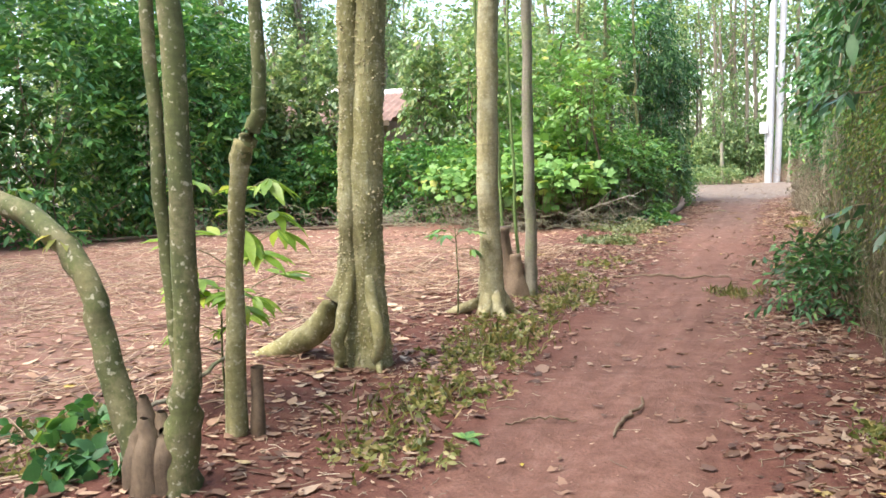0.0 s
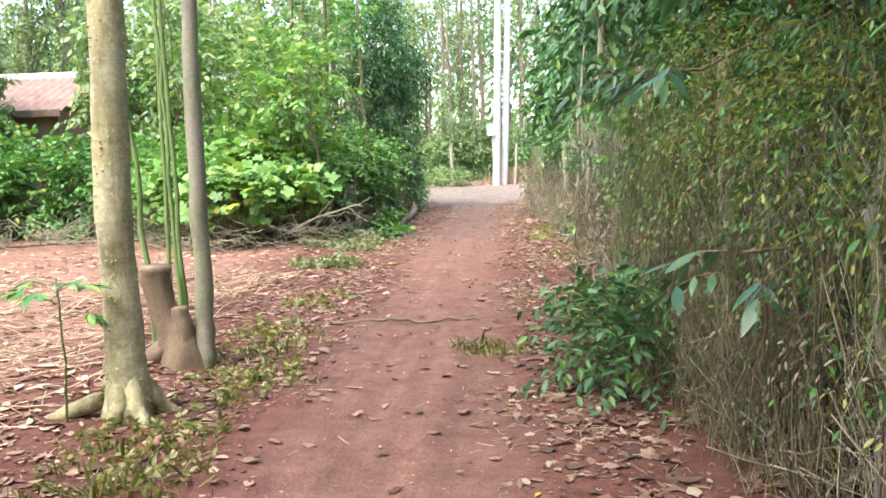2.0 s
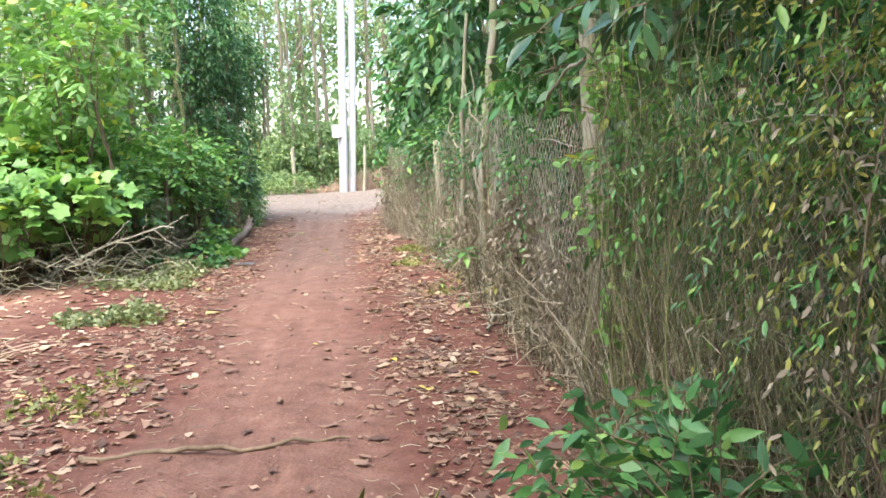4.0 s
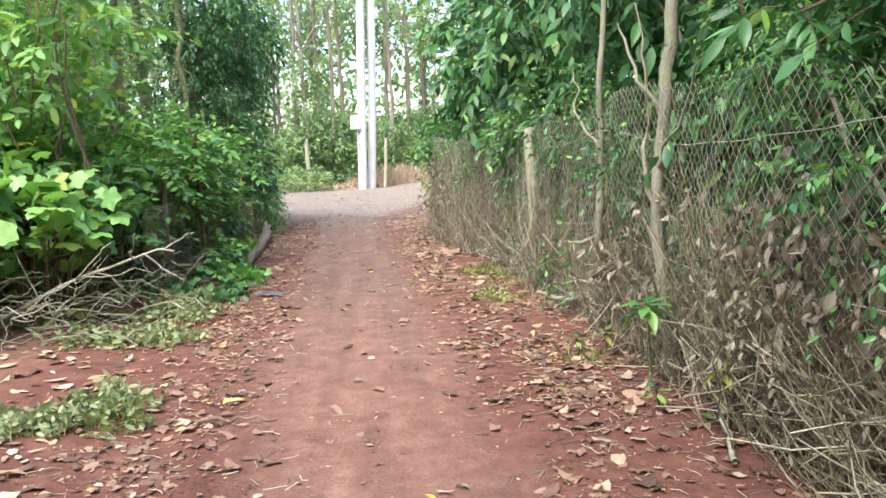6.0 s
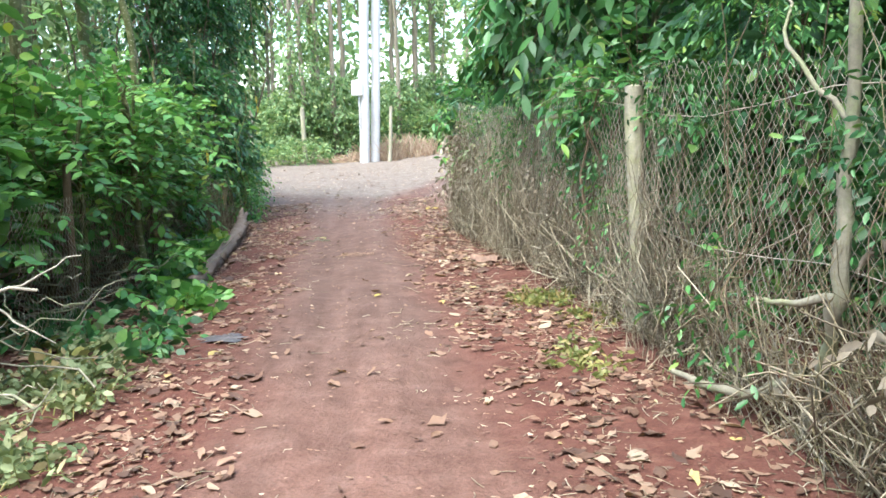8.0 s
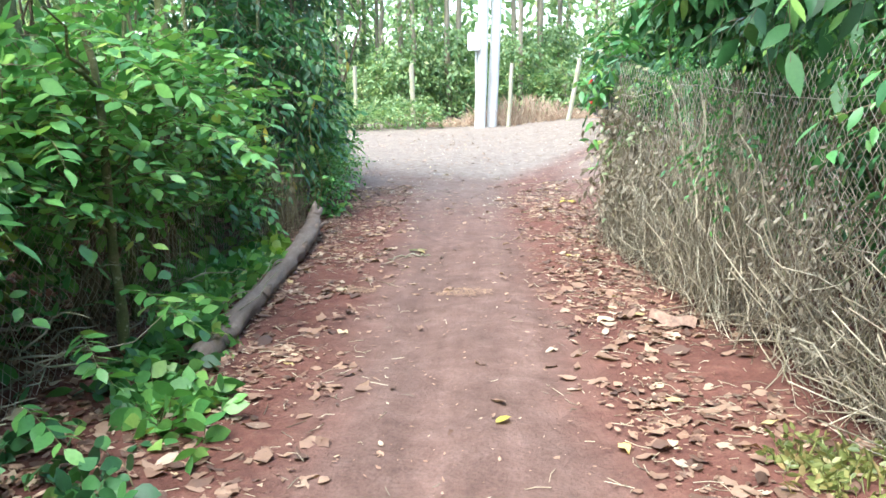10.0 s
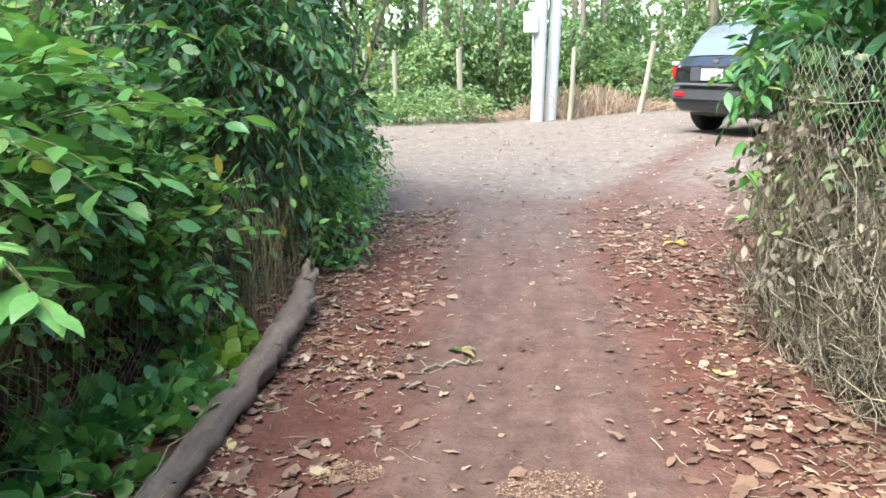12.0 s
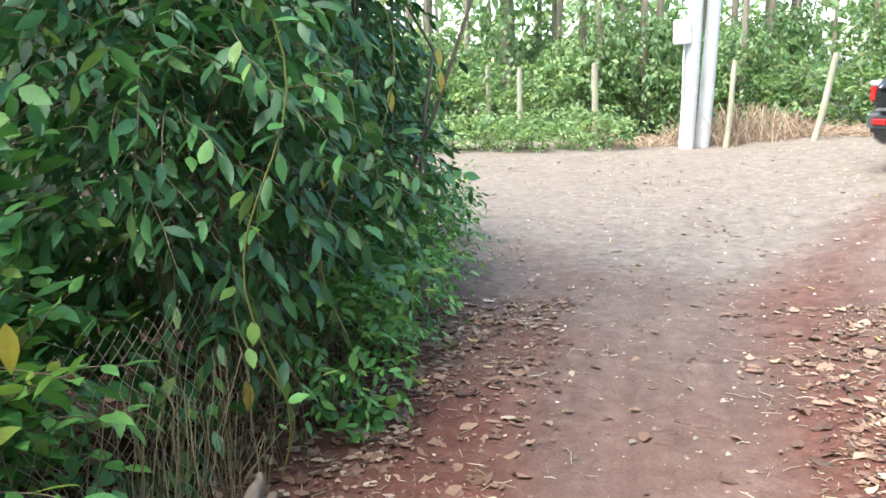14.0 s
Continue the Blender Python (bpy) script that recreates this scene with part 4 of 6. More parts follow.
# ---------- far side of the clearing ----------
for x, y, rx, rz, K in ((-15, 11.0, 2.2, 3.4, 2400), (-13.0, 13.6, 2.0, 3.6, 2600), (-11.6, 16.2, 1.8, 3.4, 2600), (-13.6, 17.5, 2.0, 3.8, 1800), (-16.5, 8, 2.5, 3.6, 1500), (-16.5, 14.5, 2.4, 4.2, 1500)):
    shrub("orchard_tree", "dense dark-leaved low tree at the clearing's edge", (x, y, rz * .72), (rx, rx, rz), int(K * .5), 7, .21, .38, G_MID if K > 2500 else G_DARK, "tree", length=.5, stems=12, shell=.55)
for x, y, rx, rz, K, m in ((-9.3, 18.2, 1.0, 1.0, 420, G_MID), (-8.2, 18.5, 1.0, 1.05, 420, G_BRIGHT), (-6.9, 18.6, 1.0, .95, 380, G_MID), (-5.6, 18.3, .9, 1.0, 380, G_BRIGHT), (-4.6, 17.6, .9, .95, 380, G_BRIGHT), (-10.4, 17.6, .8, .9, 300, G_MID)):
    shrub("hedge_bush", "leafy green bush in front of a house", (x, y, rz * .95), (rx, rx * .8, rz), K, 7, .13, .5, m, "bush", length=.35, stems=7)
for x, y, zc, rz in ((-9.3, 18.9, 2.5, 2.4), (-10.2, 18.7, 2.3, 2.2), (-6.9, 19.4, 2.6, 2.4), (-5.8, 20.2, 2.8, 2.6), (-11.6, 18.6, 2.6, 2.4), (-10.9, 18.3, 1.9, 1.9)):
    shrub("vine_column", "tree stem wrapped in green climbing leaves, paled for haze", (x, y, zc), (.5, .5, rz), 420, 7, .15, .5, G_FAR, "climbing vine", length=.35, hang=.6, stems=4)

# ---------- left hedge ----------
for x, y, rx, ry, rz, K, L, W, m, lab in (
        (-3.6, 17.6, .9, .8, 1.1, 220, .16, .6, G_LIME, "tall leafy bush with broad pale leaves"),
        (-3.2, 19.4, .6, .9, 1.3, 240, .14, .5, G_LIME, "tall leafy hedge bush beside the track"),
        (-3.0, 18.3, .65, .9, .9, 230, .105, .62, G_BRIGHT, "leafy green hedge bush beside the track"),
        (-2.6, 19.7, .5, .8, .9, 210, .1, .6, G_BRIGHT, "leafy hedge bush with fresh green compound leaves"),
        (-2.4, 20.8, .45, .7, .85, 210, .1, .58, G_BRIGHT, "leafy hedge bush with fresh green compound leaves"),
        (-2.6, 22.2, .5, .8, 1.0, 220, .1, .58, G_BRIGHT, "leafy hedge bush beside the fallen log"),
        (-2.5, 23.2, .45, .7, .55, 190, .1, .5, G_BRIGHT, "low leafy hedge bush behind the fallen log"),
        (-2.9, 23.6, .6, .8, .8, 280, .12, .5, G_MID, "leafy hedge bush in shade")):
    shrub("hedge_bush", lab, (x, y, rz * (1.1 if L > .18 else 1.0)), (rx, ry, rz * (.9 if L > .18 else 1)), int(K * (1.9 if L < .115 else 1.2)), 7, L, W, m, "bush", floor=.42 if L > .15 else .08 if rz < .6 else .6 if 19.5 < y < 23 else .4, length=.4 if L < .15 else .3, fine=True, stems=10, shell=.4, hang=.12, droop=.2)
for x, y, r, lean in ((-3.5, 22.3, .12, -.5), (-3.5, 24.3, .085, -.2), (-3.9, 21.2, .07, -.9), (-2.9, 20.3, .05, .1), (-2.6, 22.9, .045, -.1), (-3.2, 18.6, .05, .3)):
    ob = thing("hedge_tree", "dark olive tree trunk rising out of the hedge", "tree", at=(x, y, gz(x, y)))
    part("trunk", trunk_mesh([line([(0, 0, -.1, r * 1.2), (lean * .1, 0, 1.4, r), (lean * .4, 0, 3.4, r * .85), (lean, 0, 8.0, r * .5)], 22, .02)], B_GREEN, 12), ob)
    crown_part(ob, [((lean, 0, 8.0), (.9, .9, .7))], 24, 6, .15, .5, G_BRIGHT)
for x, y, rx, ry, zc, K, L in ((-3.4, 15.9, .85, .6, .8, 330, .17), (-2.75, 16.9, .6, .7, .85, 260, .17), (-4.4, 16.4, .9, .7, .85, 300, .16), (-3.6, 17.3, .8, .7, 1.3, 260, .16), (-5.4, 17.4, .9, .6, .9, 240, .15), (-2.5, 18.0, .4, .6, .9, 130, .14)):
    ob = thing("lobed_bush", "sprawling bush with broad lobed pale green leaves", "bush", at=(x, y, gz(x, y)))
    P, u = blob_points((0, 0, zc), (rx, ry, .5), K, .5, .5)
    P[:, 2] = np.maximum(P[:, 2], .35)
    lf, wd = Soup(), Soup()
    lobed(lf, P, u * (1, 1, .2) + .5 * rng.normal(size=u.shape) - np.array([0, 0, .25]), np.array([.15, -.35, 1.0]) + .35 * rng.normal(size=u.shape), L * rng.uniform(.6, 1.3, K))
    for q in P[::6]:
        tubes(wd, bent((q[0] * .3, q[1] * .3, -.05), q, .008, .003, 6, .12), 4)
    part("crown", lf.mesh("leaves", G_LIME, True), ob)
    part("branch", wd.mesh("stalks", B_BROWN), ob)
for x, y, r, h, lean in ((-2.0, 20.3, .026, 1.9, -.12), (-2.2, 20.9, .022, 1.8, .1), (-2.3, 21.7, .02, 1.9, -.1), (-2.4, 22.6, .024, 2.1, .08), (-2.2, 19.3, .02, 1.6, .1), (-2.3, 24.6, .024, 2.4, .06), (-2.4, 25.4, .03, 2.6, -.05)):
    ob = thing("hedge_sapling", "slender dark-barked sapling standing in the hedge", "sapling", "hedge saplings", at=(x, y, gz(x, y)))
    part("trunk", trunk_mesh([line([(0, 0, -.08, r * 1.3), (lean * .3, 0, h * .35, r), (lean * .2, .05, h * .7, r * .85), (lean, 0, h, r * .6)], 16, .008)], B_GREEN, 9), ob)
    for k in range(3):
        z = h * (.35 + .2 * k)
        part("side_branch", tubes(Soup(), bent((lean * .25, 0, z), (lean * .25 + rng.normal() * .3, rng.normal() * .4, z + .35), r * .5, r * .2, 8, .12), 6).mesh("side_branch", B_GREEN), ob)
# arching compound sprays on the hedge face
for y0, n, z0, z1, x0, m in ((18.6, 14, .6, 1.3, -2.35, G_BRIGHT), (19.5, 18, .85, 1.5, -2.2, G_MID), (20.4, 20, 1.15, 1.75, -2.0, G_BRIGHT), (21.3, 12, 1.15, 1.7, -1.95, G_BRIGHT), (22.2, 10, 1.1, 1.7, -2.1, G_MID), (23.3, 8, .4, 1.4, -2.2, G_MID), (25.5, 9, .4, 1.6, -1.95, G_DARK), (26.8, 9, .4, 1.9, -1.95, G_DARK), (20.2, 9, .15, .45, -1.8, G_BRIGHT), (21.0, 9, 1.2, 1.75, -1.7, G_BRIGHT)):
    ob = thing("compound_branch", "arching branch of paired pointed leaflets on the hedge", "branch", at=(x0, y0, gz(x0, y0)))
    P = np.stack([rng.normal(-.12, .1, n), rng.normal(0, .45, n), rng.uniform(z0, z1, n)], -1)
    D = np.stack([rng.uniform(.4, 1, n), rng.uniform(-1, .2, n), rng.uniform(-.1, .5, n)], -1)
    lf, wd = Soup(), Soup()
    twigs(lf, wd, P, D, .5, 11, .11, .52, .35, .15, True, 1.0, .004, .12)
    part("leaf_spray", lf.mesh("leaflets", m, True), ob)
    part("twig", wd.mesh("rachis", B_GREEN), ob)
# higher crowns take G_FAR, so their paleness is painted haze
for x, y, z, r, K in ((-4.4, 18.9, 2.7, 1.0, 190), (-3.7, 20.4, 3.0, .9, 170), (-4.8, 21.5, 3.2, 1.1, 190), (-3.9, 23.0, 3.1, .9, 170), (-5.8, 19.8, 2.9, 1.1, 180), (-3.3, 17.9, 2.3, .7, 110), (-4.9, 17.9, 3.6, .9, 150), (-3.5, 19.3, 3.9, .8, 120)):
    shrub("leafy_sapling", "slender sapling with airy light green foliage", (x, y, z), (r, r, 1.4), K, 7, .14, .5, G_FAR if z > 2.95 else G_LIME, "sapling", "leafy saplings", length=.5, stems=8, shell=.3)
# two crowns added to darken the creepers and the vine column below them
for x, y, z, rr, K, m in ((-2.6, 17.4, 2.7, .75, 100, G_LIME), (-3.5, 23.2, 4.6, 1.2, 190, G_BRIGHT)):
    shrub("shade_tree", "slender leafy tree added to shade the hedge", (x, y, z), (rr, rr, .7), K, 7, .15, .45, m, "tree", "shade trees by the hedge", length=.45, stems=6, shell=.3, up=0)
# vine-clad column at the corner of the hedge
for x, y, rx, rz, zc, K in ((-2.4, 25.0, .58, .95, 1.35, 750), (-2.7, 26.6, .72, 1.6, 2.5, 1000), (-2.65, 25.8, .7, 1.4, 4.2, 700), (-2.9, 28.1, .65, 1.3, 1.2, 600), (-2.5, 26.4, .55, .7, .9, 350), (-2.25, 27.4, .6, .7, 3.6, 350), (-3.1, 27.2, .9, 1.6, 5.6, 600), (-3.3, 29.6, .6, 1.0, .9, 350), (-3.3, 25.5, .6, 1.5, 2.5, 420)):
    shrub("vine_column", "tall post of dark vine leaves hanging over the track", (x, y, zc), (rx, rx * 1.1, rz), int(K * .85), 7, .118, .36, G_DARK, "climbing vine", length=.4, hang=.7, droop=.5, fine=zc < 2.8, stems=6, shell=.55)
for x, y, h in ((-2.1, 27.4, .35), (-2.3, 28.5, .35), (-2.7, 30.0, .3), (-2.0, 26.4, .3), (-1.95, 25.5, .26)):
    shrub("verge_bush", "low fern-like green bush at the road corner", (x, y, h), (.3, .5, h), 130, 8, .07, .4, G_BRIGHT, "bush", length=.3, stems=3)
vs = Soup()
n = 130
x, y = -1.98 + rng.normal(0, .08, n), 24.15 + rng.normal(0, .4, n)
t = np.linspace(0, 1, 5)
zt = rng.uniform(.25, .75, n)
A = np.stack([x[:, None] + rng.normal(0, .08, (n, 1)) * t ** 2 + rng.normal(0, .015, (n, 5)), y[:, None] + rng.normal(0, .12, (n, 1)) * t, ground_z(x, y)[:, None] + zt[:, None] * t, np.full((n, 5), .0025)], -1)
part("stem_tangle", tubes(vs, A).mesh("hanging_stems", VINEBROWN), thing("hanging_stems", "curtain of dry brown hanging vine stems", "dry vines", kind="stuff"))

# log along the hedge
fallen = thing("fallen_log", "weathered grey-brown log lying along the hedge", "log", at=(-1.65, 22.8, gz(-1.65, 22.8)))
part("trunk", trunk_mesh([line([(.07, -2.6, .05, .07), (.07, -1.9, .06, .07), (.06, -1.35, .065, .068), (.06, -.7, .065, .07), (.03, 0, .07, .066), (.02, .4, .085, .075), (.01, .8, .1, .078), (.0, 1.1, .14, .07), (-.03, 1.3, .2, .055), (-.04, 1.38, .23, .02)], 60, .006)], B_LOG, 16, rugged=.09), fallen)
for pts in (((-.02, 1.22, .2, .05), (-.03, 1.34, .26, .035), (-.04, 1.39, .31, .012)), ((0, 1.22, .19, .05), (.03, 1.33, .23, .03), (.03, 1.37, .25, .01)), ((.03, .9, .12, .03), (.1, 1.0, .14, .018), (.15, 1.06, .18, .006))):
    part("splinter", trunk_mesh([line(pts, 6, .008)], B_LOG, 6), fallen)
for y, z in ((-1.3, .12), (.2, .12), (.85, .16)):
    part("knot", trunk_mesh([line([(.07 - .03 * y, y, z - .04, .045), (.1 - .03 * y, y + .03, z, .034), (.11 - .03 * y, y + .04, z + .025, .008)], 5, .002)], B_LOG, 7), fallen)

# dead branches heaped at the hedge foot
for x, y, n in ((-2.6, 16.0, 70), (-3.4, 15.6, 80), (-2.2, 17.0, 45), (-4.3, 16.0, 70), (-5.2, 16.6, 60), (-6.4, 16.6, 60), (-7.6, 16.2, 60), (-8.9, 15.6, 60), (-10.0, 14.6, 50), (-7.0, 17.6, 40), (-2.6, 19.6, 40), (-2.5, 21.0, 40), (-2.6, 18.3, 50)):
    s = Soup()
    for _ in range(n):
        a = rng.uniform(0, 6.28)
        ln = rng.uniform(.25, .75)
        px, py = x + rng.normal() * .33, y + rng.normal() * .3
        p = np.array([px, py, gz(px, py) + abs(rng.normal()) * .22])
        tubes(s, bent(p, p + np.array([math.cos(a) * ln, math.sin(a) * ln * .6, rng.uniform(-.02, .5) * ln]), .007, .002, 7, .2), 5)
    part("branch", s.mesh("dead_branches", B_GREY), thing("dead_branches", "heap of bare grey dead branches", "branches", kind="stuff"))

dead_limb = thing("dead_branch", "pale bare dead branch arching over the weeds", "branch", at=(-2.9, 16.2, gz(-2.9, 16.2)))
limb = bent((0, 0, .05), (1.25, .75, .5), .018, .008, 12, .05, -.12)
part("limb", trunk_mesh([limb], STRAWBARK, 7), dead_limb)
for i, (dx, dy, dz) in ((3, (-.2, .1, .45)), (5, (.35, -.15, .3)), (6, (.3, .2, -.3)), (8, (.15, -.3, .25)), (9, (.3, .05, -.25)), (10, (.25, .3, .1))):
    p = limb[0, i, :3]
    part("side_twig", tubes(Soup(), bent(p, p + np.array((dx, dy, dz)), .008, .003, 7, .12), 5).mesh("side_twig", STRAWBARK), dead_limb)

# ---------- growth behind and over the fence ----------
def leaning_tree(x, y, blobs, mat, label, K=140, L=.19, W=.36, h=3.4, r=.05, hang=.6):
    ob = thing("roadside_tree", label, "tree", at=(x, y, gz(x, y)))
    ls = [line([(0, 0, -.1, r * 1.3), (.03, 0, h * .4, r), (-.05, .05, h, r * .7)], 14, .012)]
    for c, rr in blobs:
        ls.append(line([(0, 0, h * .55, r * .6), (c[0] * .5, c[1] * .5, (h * .6 + c[2]) / 2, r * .45), (c[0], c[1], c[2], r * .2)], 9, .02))
    part("trunk", trunk_mesh(ls, B_GREY, 9), ob)
    crown_part(ob, blobs, K, 7, L, W, mat, True, .45, .45, hang)
    return ob


leaning_tree(2.7, 5.0, [((-.6, 1.2, 3.0), (.8, 1.5, .8)), ((-.3, -.6, 3.2), (.9, 1.0, .8)), ((.6, .8, 2.2), (.7, 1.6, 1.2))], G_DARK, "dark-leaved roadside tree leaning over the fence")
leaning_tree(2.8, 8.6, [((-.5, .6, 3.1), (.9, 1.4, .7)), ((.3, 0, 2.0), (.5, 1.4, 1.0)), ((.9, .6, 1.0), (.6, 1.5, 1.0))], G_DARK, "dark-leaved roadside tree leaning over the fence")
leaning_tree(2.9, 12.6, [((-.2, .6, 3.2), (1.0, 1.6, .8)), ((.5, .2, 1.9), (.6, 1.6, .9)), ((.9, .6, .7), (.6, 1.6, .8))], G_DARK, "dark-leaved tree behind the wire fence")
leaning_tree(2.8, 16.4, [((-.6, .8, 3.0), (.8, 1.4, .8)), ((.3, .2, 1.9), (.6, 1.4, .9)), ((.9, .4, .8), (.6, 1.4, .8))], G_DARK, "dark-leaved tree behind the wire fence")
leaning_tree(2.5, 20.0, [((-.75, .3, 2.5), (.7, 1.1, .65)), ((-.5, 1.2, 3.2), (.9, 1.3, .8)), ((.3, 0, 2.2), (.6, 1.4, .9)), ((.8, .2, 1.0), (.6, 1.4, .8))], G_DARK, "drooping dark-leaved tree overhanging the fence", L=.2)
leaning_tree(2.3, 24.0, [((-.2, -.4, 2.1), (.5, .7, .45)), ((.4, -.6, 2.9), (.9, 1.2, .8)), ((.8, -.6, 1.6), (.6, 1.0, .7))], G_DARK, "dark-leaved tree with drooping fingered leaves at the corner", L=.2, K=230)
for y, z, K, m, lab, o in ((4.4, 1.3, 380, G_YELLOW, "curtain of yellowing climber leaves over the fence", 0), (5.6, 1.3, 380, G_YELLOW, "curtain of yellowing climber leaves over the fence", 0), (7.0, 1.4, 400, G_YELLOW, "curtain of yellowing climber leaves over the fence", 0), (8.4, 1.45, 360, G_YELLOW, "curtain of yellowing climber leaves over the fence", 0),
                           (9.7, 1.3, 240, G_MID, "green climber hanging on the wire fence", 0), (13.4, 1.75, 150, G_MID, "green climber over the wire fence", .1), (16.6, 1.75, 90, G_MID, "green climber over a fence post", .1), (19.2, 1.5, 130, G_MID, "green climber hanging on the wire fence", .1), (20.6, 1.45, 90, G_MID, "green climber hanging on the wire fence", .1), (22.3, 1.4, 90, G_MID, "green climber on the fence corner", .1)):
    fx = along(at_y(y))[0]
    near = m is G_YELLOW
    for mm, kk, zz_, L, lab2 in ((m, 1.6, 0, .03, lab), (G_LIME, .6, .15, .034, "light green climber leaves over the fence"), (G_MID, .3, -.3, .04, "green climber leaves over the fence"), (G_DARK, .2, .6, .055, "dark climber leaves over the fence"), (DRYGREY, .4, -.4, .032, "withered climber leaves caught on the fence")) if near else ((m, 1.4, 0, .04, lab),):
        shrub("fence_climber", lab2, (fx + o - (.05 if near else 0), y, z + zz_), (.24 if near else .18, .9, .85 if near else .38), int(K * kk), 7, L, .34, mm, "climbing vine", length=.28, hang=.6, droop=.6, stems=10, shell=.2, thick=.005)
for y, z, K, m, L, lab in ((11.6, .7, 60, DRYGREY, .045, "withered climber leaves caught on the fence"), (12.6, 1.2, 80, G_MID, .05, "sparse green climber leaves on the wire fence"), (13.2, .6, 90, DRYGREY, .05, "withered climber leaves caught on the fence"), (14.9, .6, 40, DRYGREY, .075, "withered climber leaves caught on the fence"), (15.4, 1.2, 110, G_DARK, .05, "sparse dark climber leaves on the wire fence"),
                           (16.6, .35, 60, G_MID, .06, "sparse green climber leaves on the wire fence"), (17.3, 1.35, 70, G_DARK, .06, "dark climber leaves on the wire fence"), (18.4, .6, 80, G_MID, .045, "sparse green climber leaves on the wire fence"), (18.9, 1.2, 110, G_DARK, .06, "dark climber leaves on the wire fence"), (20.0, .7, 80, DRYGREY, .045, "withered climber leaves caught on the fence"), (21.3, .9, 90, G_MID, .05, "sparse green climber leaves on the wire fence"), (22.6, .6, 90, DRYGREY, .045, "withered climber leaves caught on the fence")):
    shrub("fence_climber", lab, (along(at_y(y))[0] - .02, y, z), (.1, .7, .5), K, 5, L, .42, m, "climbing vine", length=.22, hang=.6, droop=.5, stems=8, shell=.1, thick=.004)
shrub("fence_bush", "green fern-leaved bush at the foot of the fence", (1.45, 8.8, .26), (.4, .6, .3), 250, 8, .085, .34, G_DARK, "bush", length=.35, fine=True, stems=4)
shrub("fence_bush", "bright green leafy branch hanging over the fence", (1.66, 10.15, 1.25), (.1, .16, .75), 90, 7, .06, .5, G_LIME, "bush", length=.22, hang=.5, thick=.006, fine=True, stems=6)
shrub("fence_bush", "bright green leafy branch hanging over the fence", (2.3, 12.4, 2.1), (.6, .9, .4), 110, 7, .12, .45, G_DARK, "bush", length=.4, hang=.5, fine=True, stems=6)
shrub("fence_bush", "bright green pinnate branch hanging over the fence", (1.8, 18.7, 1.5), (.28, .4, .3), 50, 9, .11, .4, G_MID, "bush", length=.5, hang=.4, fine=True, stems=5)

shrub("fence_bush", "drooping fingered dark leaves over the fence corner", (1.6, 24.3, 1.5), (.28, .35, .28), 36, 7, .14, .32, G_DARK, "bush", length=.35, hang=.7, fine=True, stems=4)
shrub("fence_bush", "tangle of withered leaves at the fence corner", (1.28, 23.8, .6), (.14, .6, .55), 110, 6, .075, .45, DRYGREY, "bush", length=.3, hang=.7, fine=True, stems=10)
shrub("fence_bush", "green leaves growing through the fence corner", (1.36, 23.7, .8), (.14, .6, .6), 50, 6, .07, .42, G_SAGE, "bush", length=.3, hang=.6, fine=True, stems=6)

for x, y, z, m in ((1.5, 7.6, 1.8, G_GLOSS), (1.62, 6.9, 1.05, G_GLOSS), (1.62, 9.6, 1.95, G_GLOSS), (1.75, 13.0, 1.9, G_MID), (1.7, 21.6, 1.8, G_GLOSS), (1.85, 20.2, 1.2, G_MID)):
    ob = thing("overhanging_spray", "spray of long drooping leaves hanging over the fence", "branch", at=(x, y, z))
    lf, wd = Soup(), Soup()
    K = 3
    twigs(lf, wd, np.zeros((K, 3)) + rng.normal(0, .05, (K, 3)), np.array([(-.8, -.3, .1), (-.5, .6, .05), (-.3, -.8, .1)]), .32, 7, .15, .3, .5, .5, True, .7, .005, .2)
    part("leaf_spray", lf.mesh("leaves", m), ob)
    part("twig", wd.mesh("twigs", B_BROWN), ob)
    part("branch", tubes(Soup(), bent((0, 0, 0), (.9, .1, .3), .008, .014, 7, .08), 6).mesh("branch", B_BROWN), ob)

for y in (3.2, 5.0, 6.8, 8.6, 10.4, 12.2, 14.0, 15.8, 17.6, 19.4, 21.2):
    x = 3.0 + .3 * math.sin(y * 1.7)
    shrub("undergrowth_bush", "tall shaded dark-leaved bush behind the wire fence", (x, y, 1.75), (.65, 1.1, 1.2), 260, 7, .15, .42, G_DARK, "undergrowth", length=.45, stems=6, hang=.6, droop=.4, shell=.5)
# crowns added mostly above the view, to keep sky light off the fence
for x, y, z, r in ((3.0, 4.0, 4.5, 1.5), (2.9, 6.6, 4.7, 1.5), (2.7, 9.2, 4.4, 1.5), (2.9, 11.8, 4.6, 1.5), (2.8, 14.4, 4.4, 1.5), (2.7, 17.0, 4.5, 1.4), (2.8, 19.6, 4.6, 1.4)):
    shrub("shade_canopy", "dark-leaved tree crown added above the fence for shade", (x, y, z), (r, r, .9), 330, 7, .19, .4, G_DARK, "tree", "canopy trees", length=.55, stems=8, hang=.6, droop=.4, shell=.3, up=0, base=(3.4, y))
for y in (4.5, 6.5, 8.5, 10.5, 12.5, 14.5, 16.3, 18.0, 19.6, 21.2, 22.8, 24.6):
    x = 2.75 + .25 * math.sin(y * 2.1)
    shrub("undergrowth_bush", "shaded leafy undergrowth behind the wire fence", (x, y, .45), (.5, 1.0, .5), 150, 7, .11, .45, G_DARK if int(y) % 3 else G_MID, "undergrowth", length=.4, stems=5)
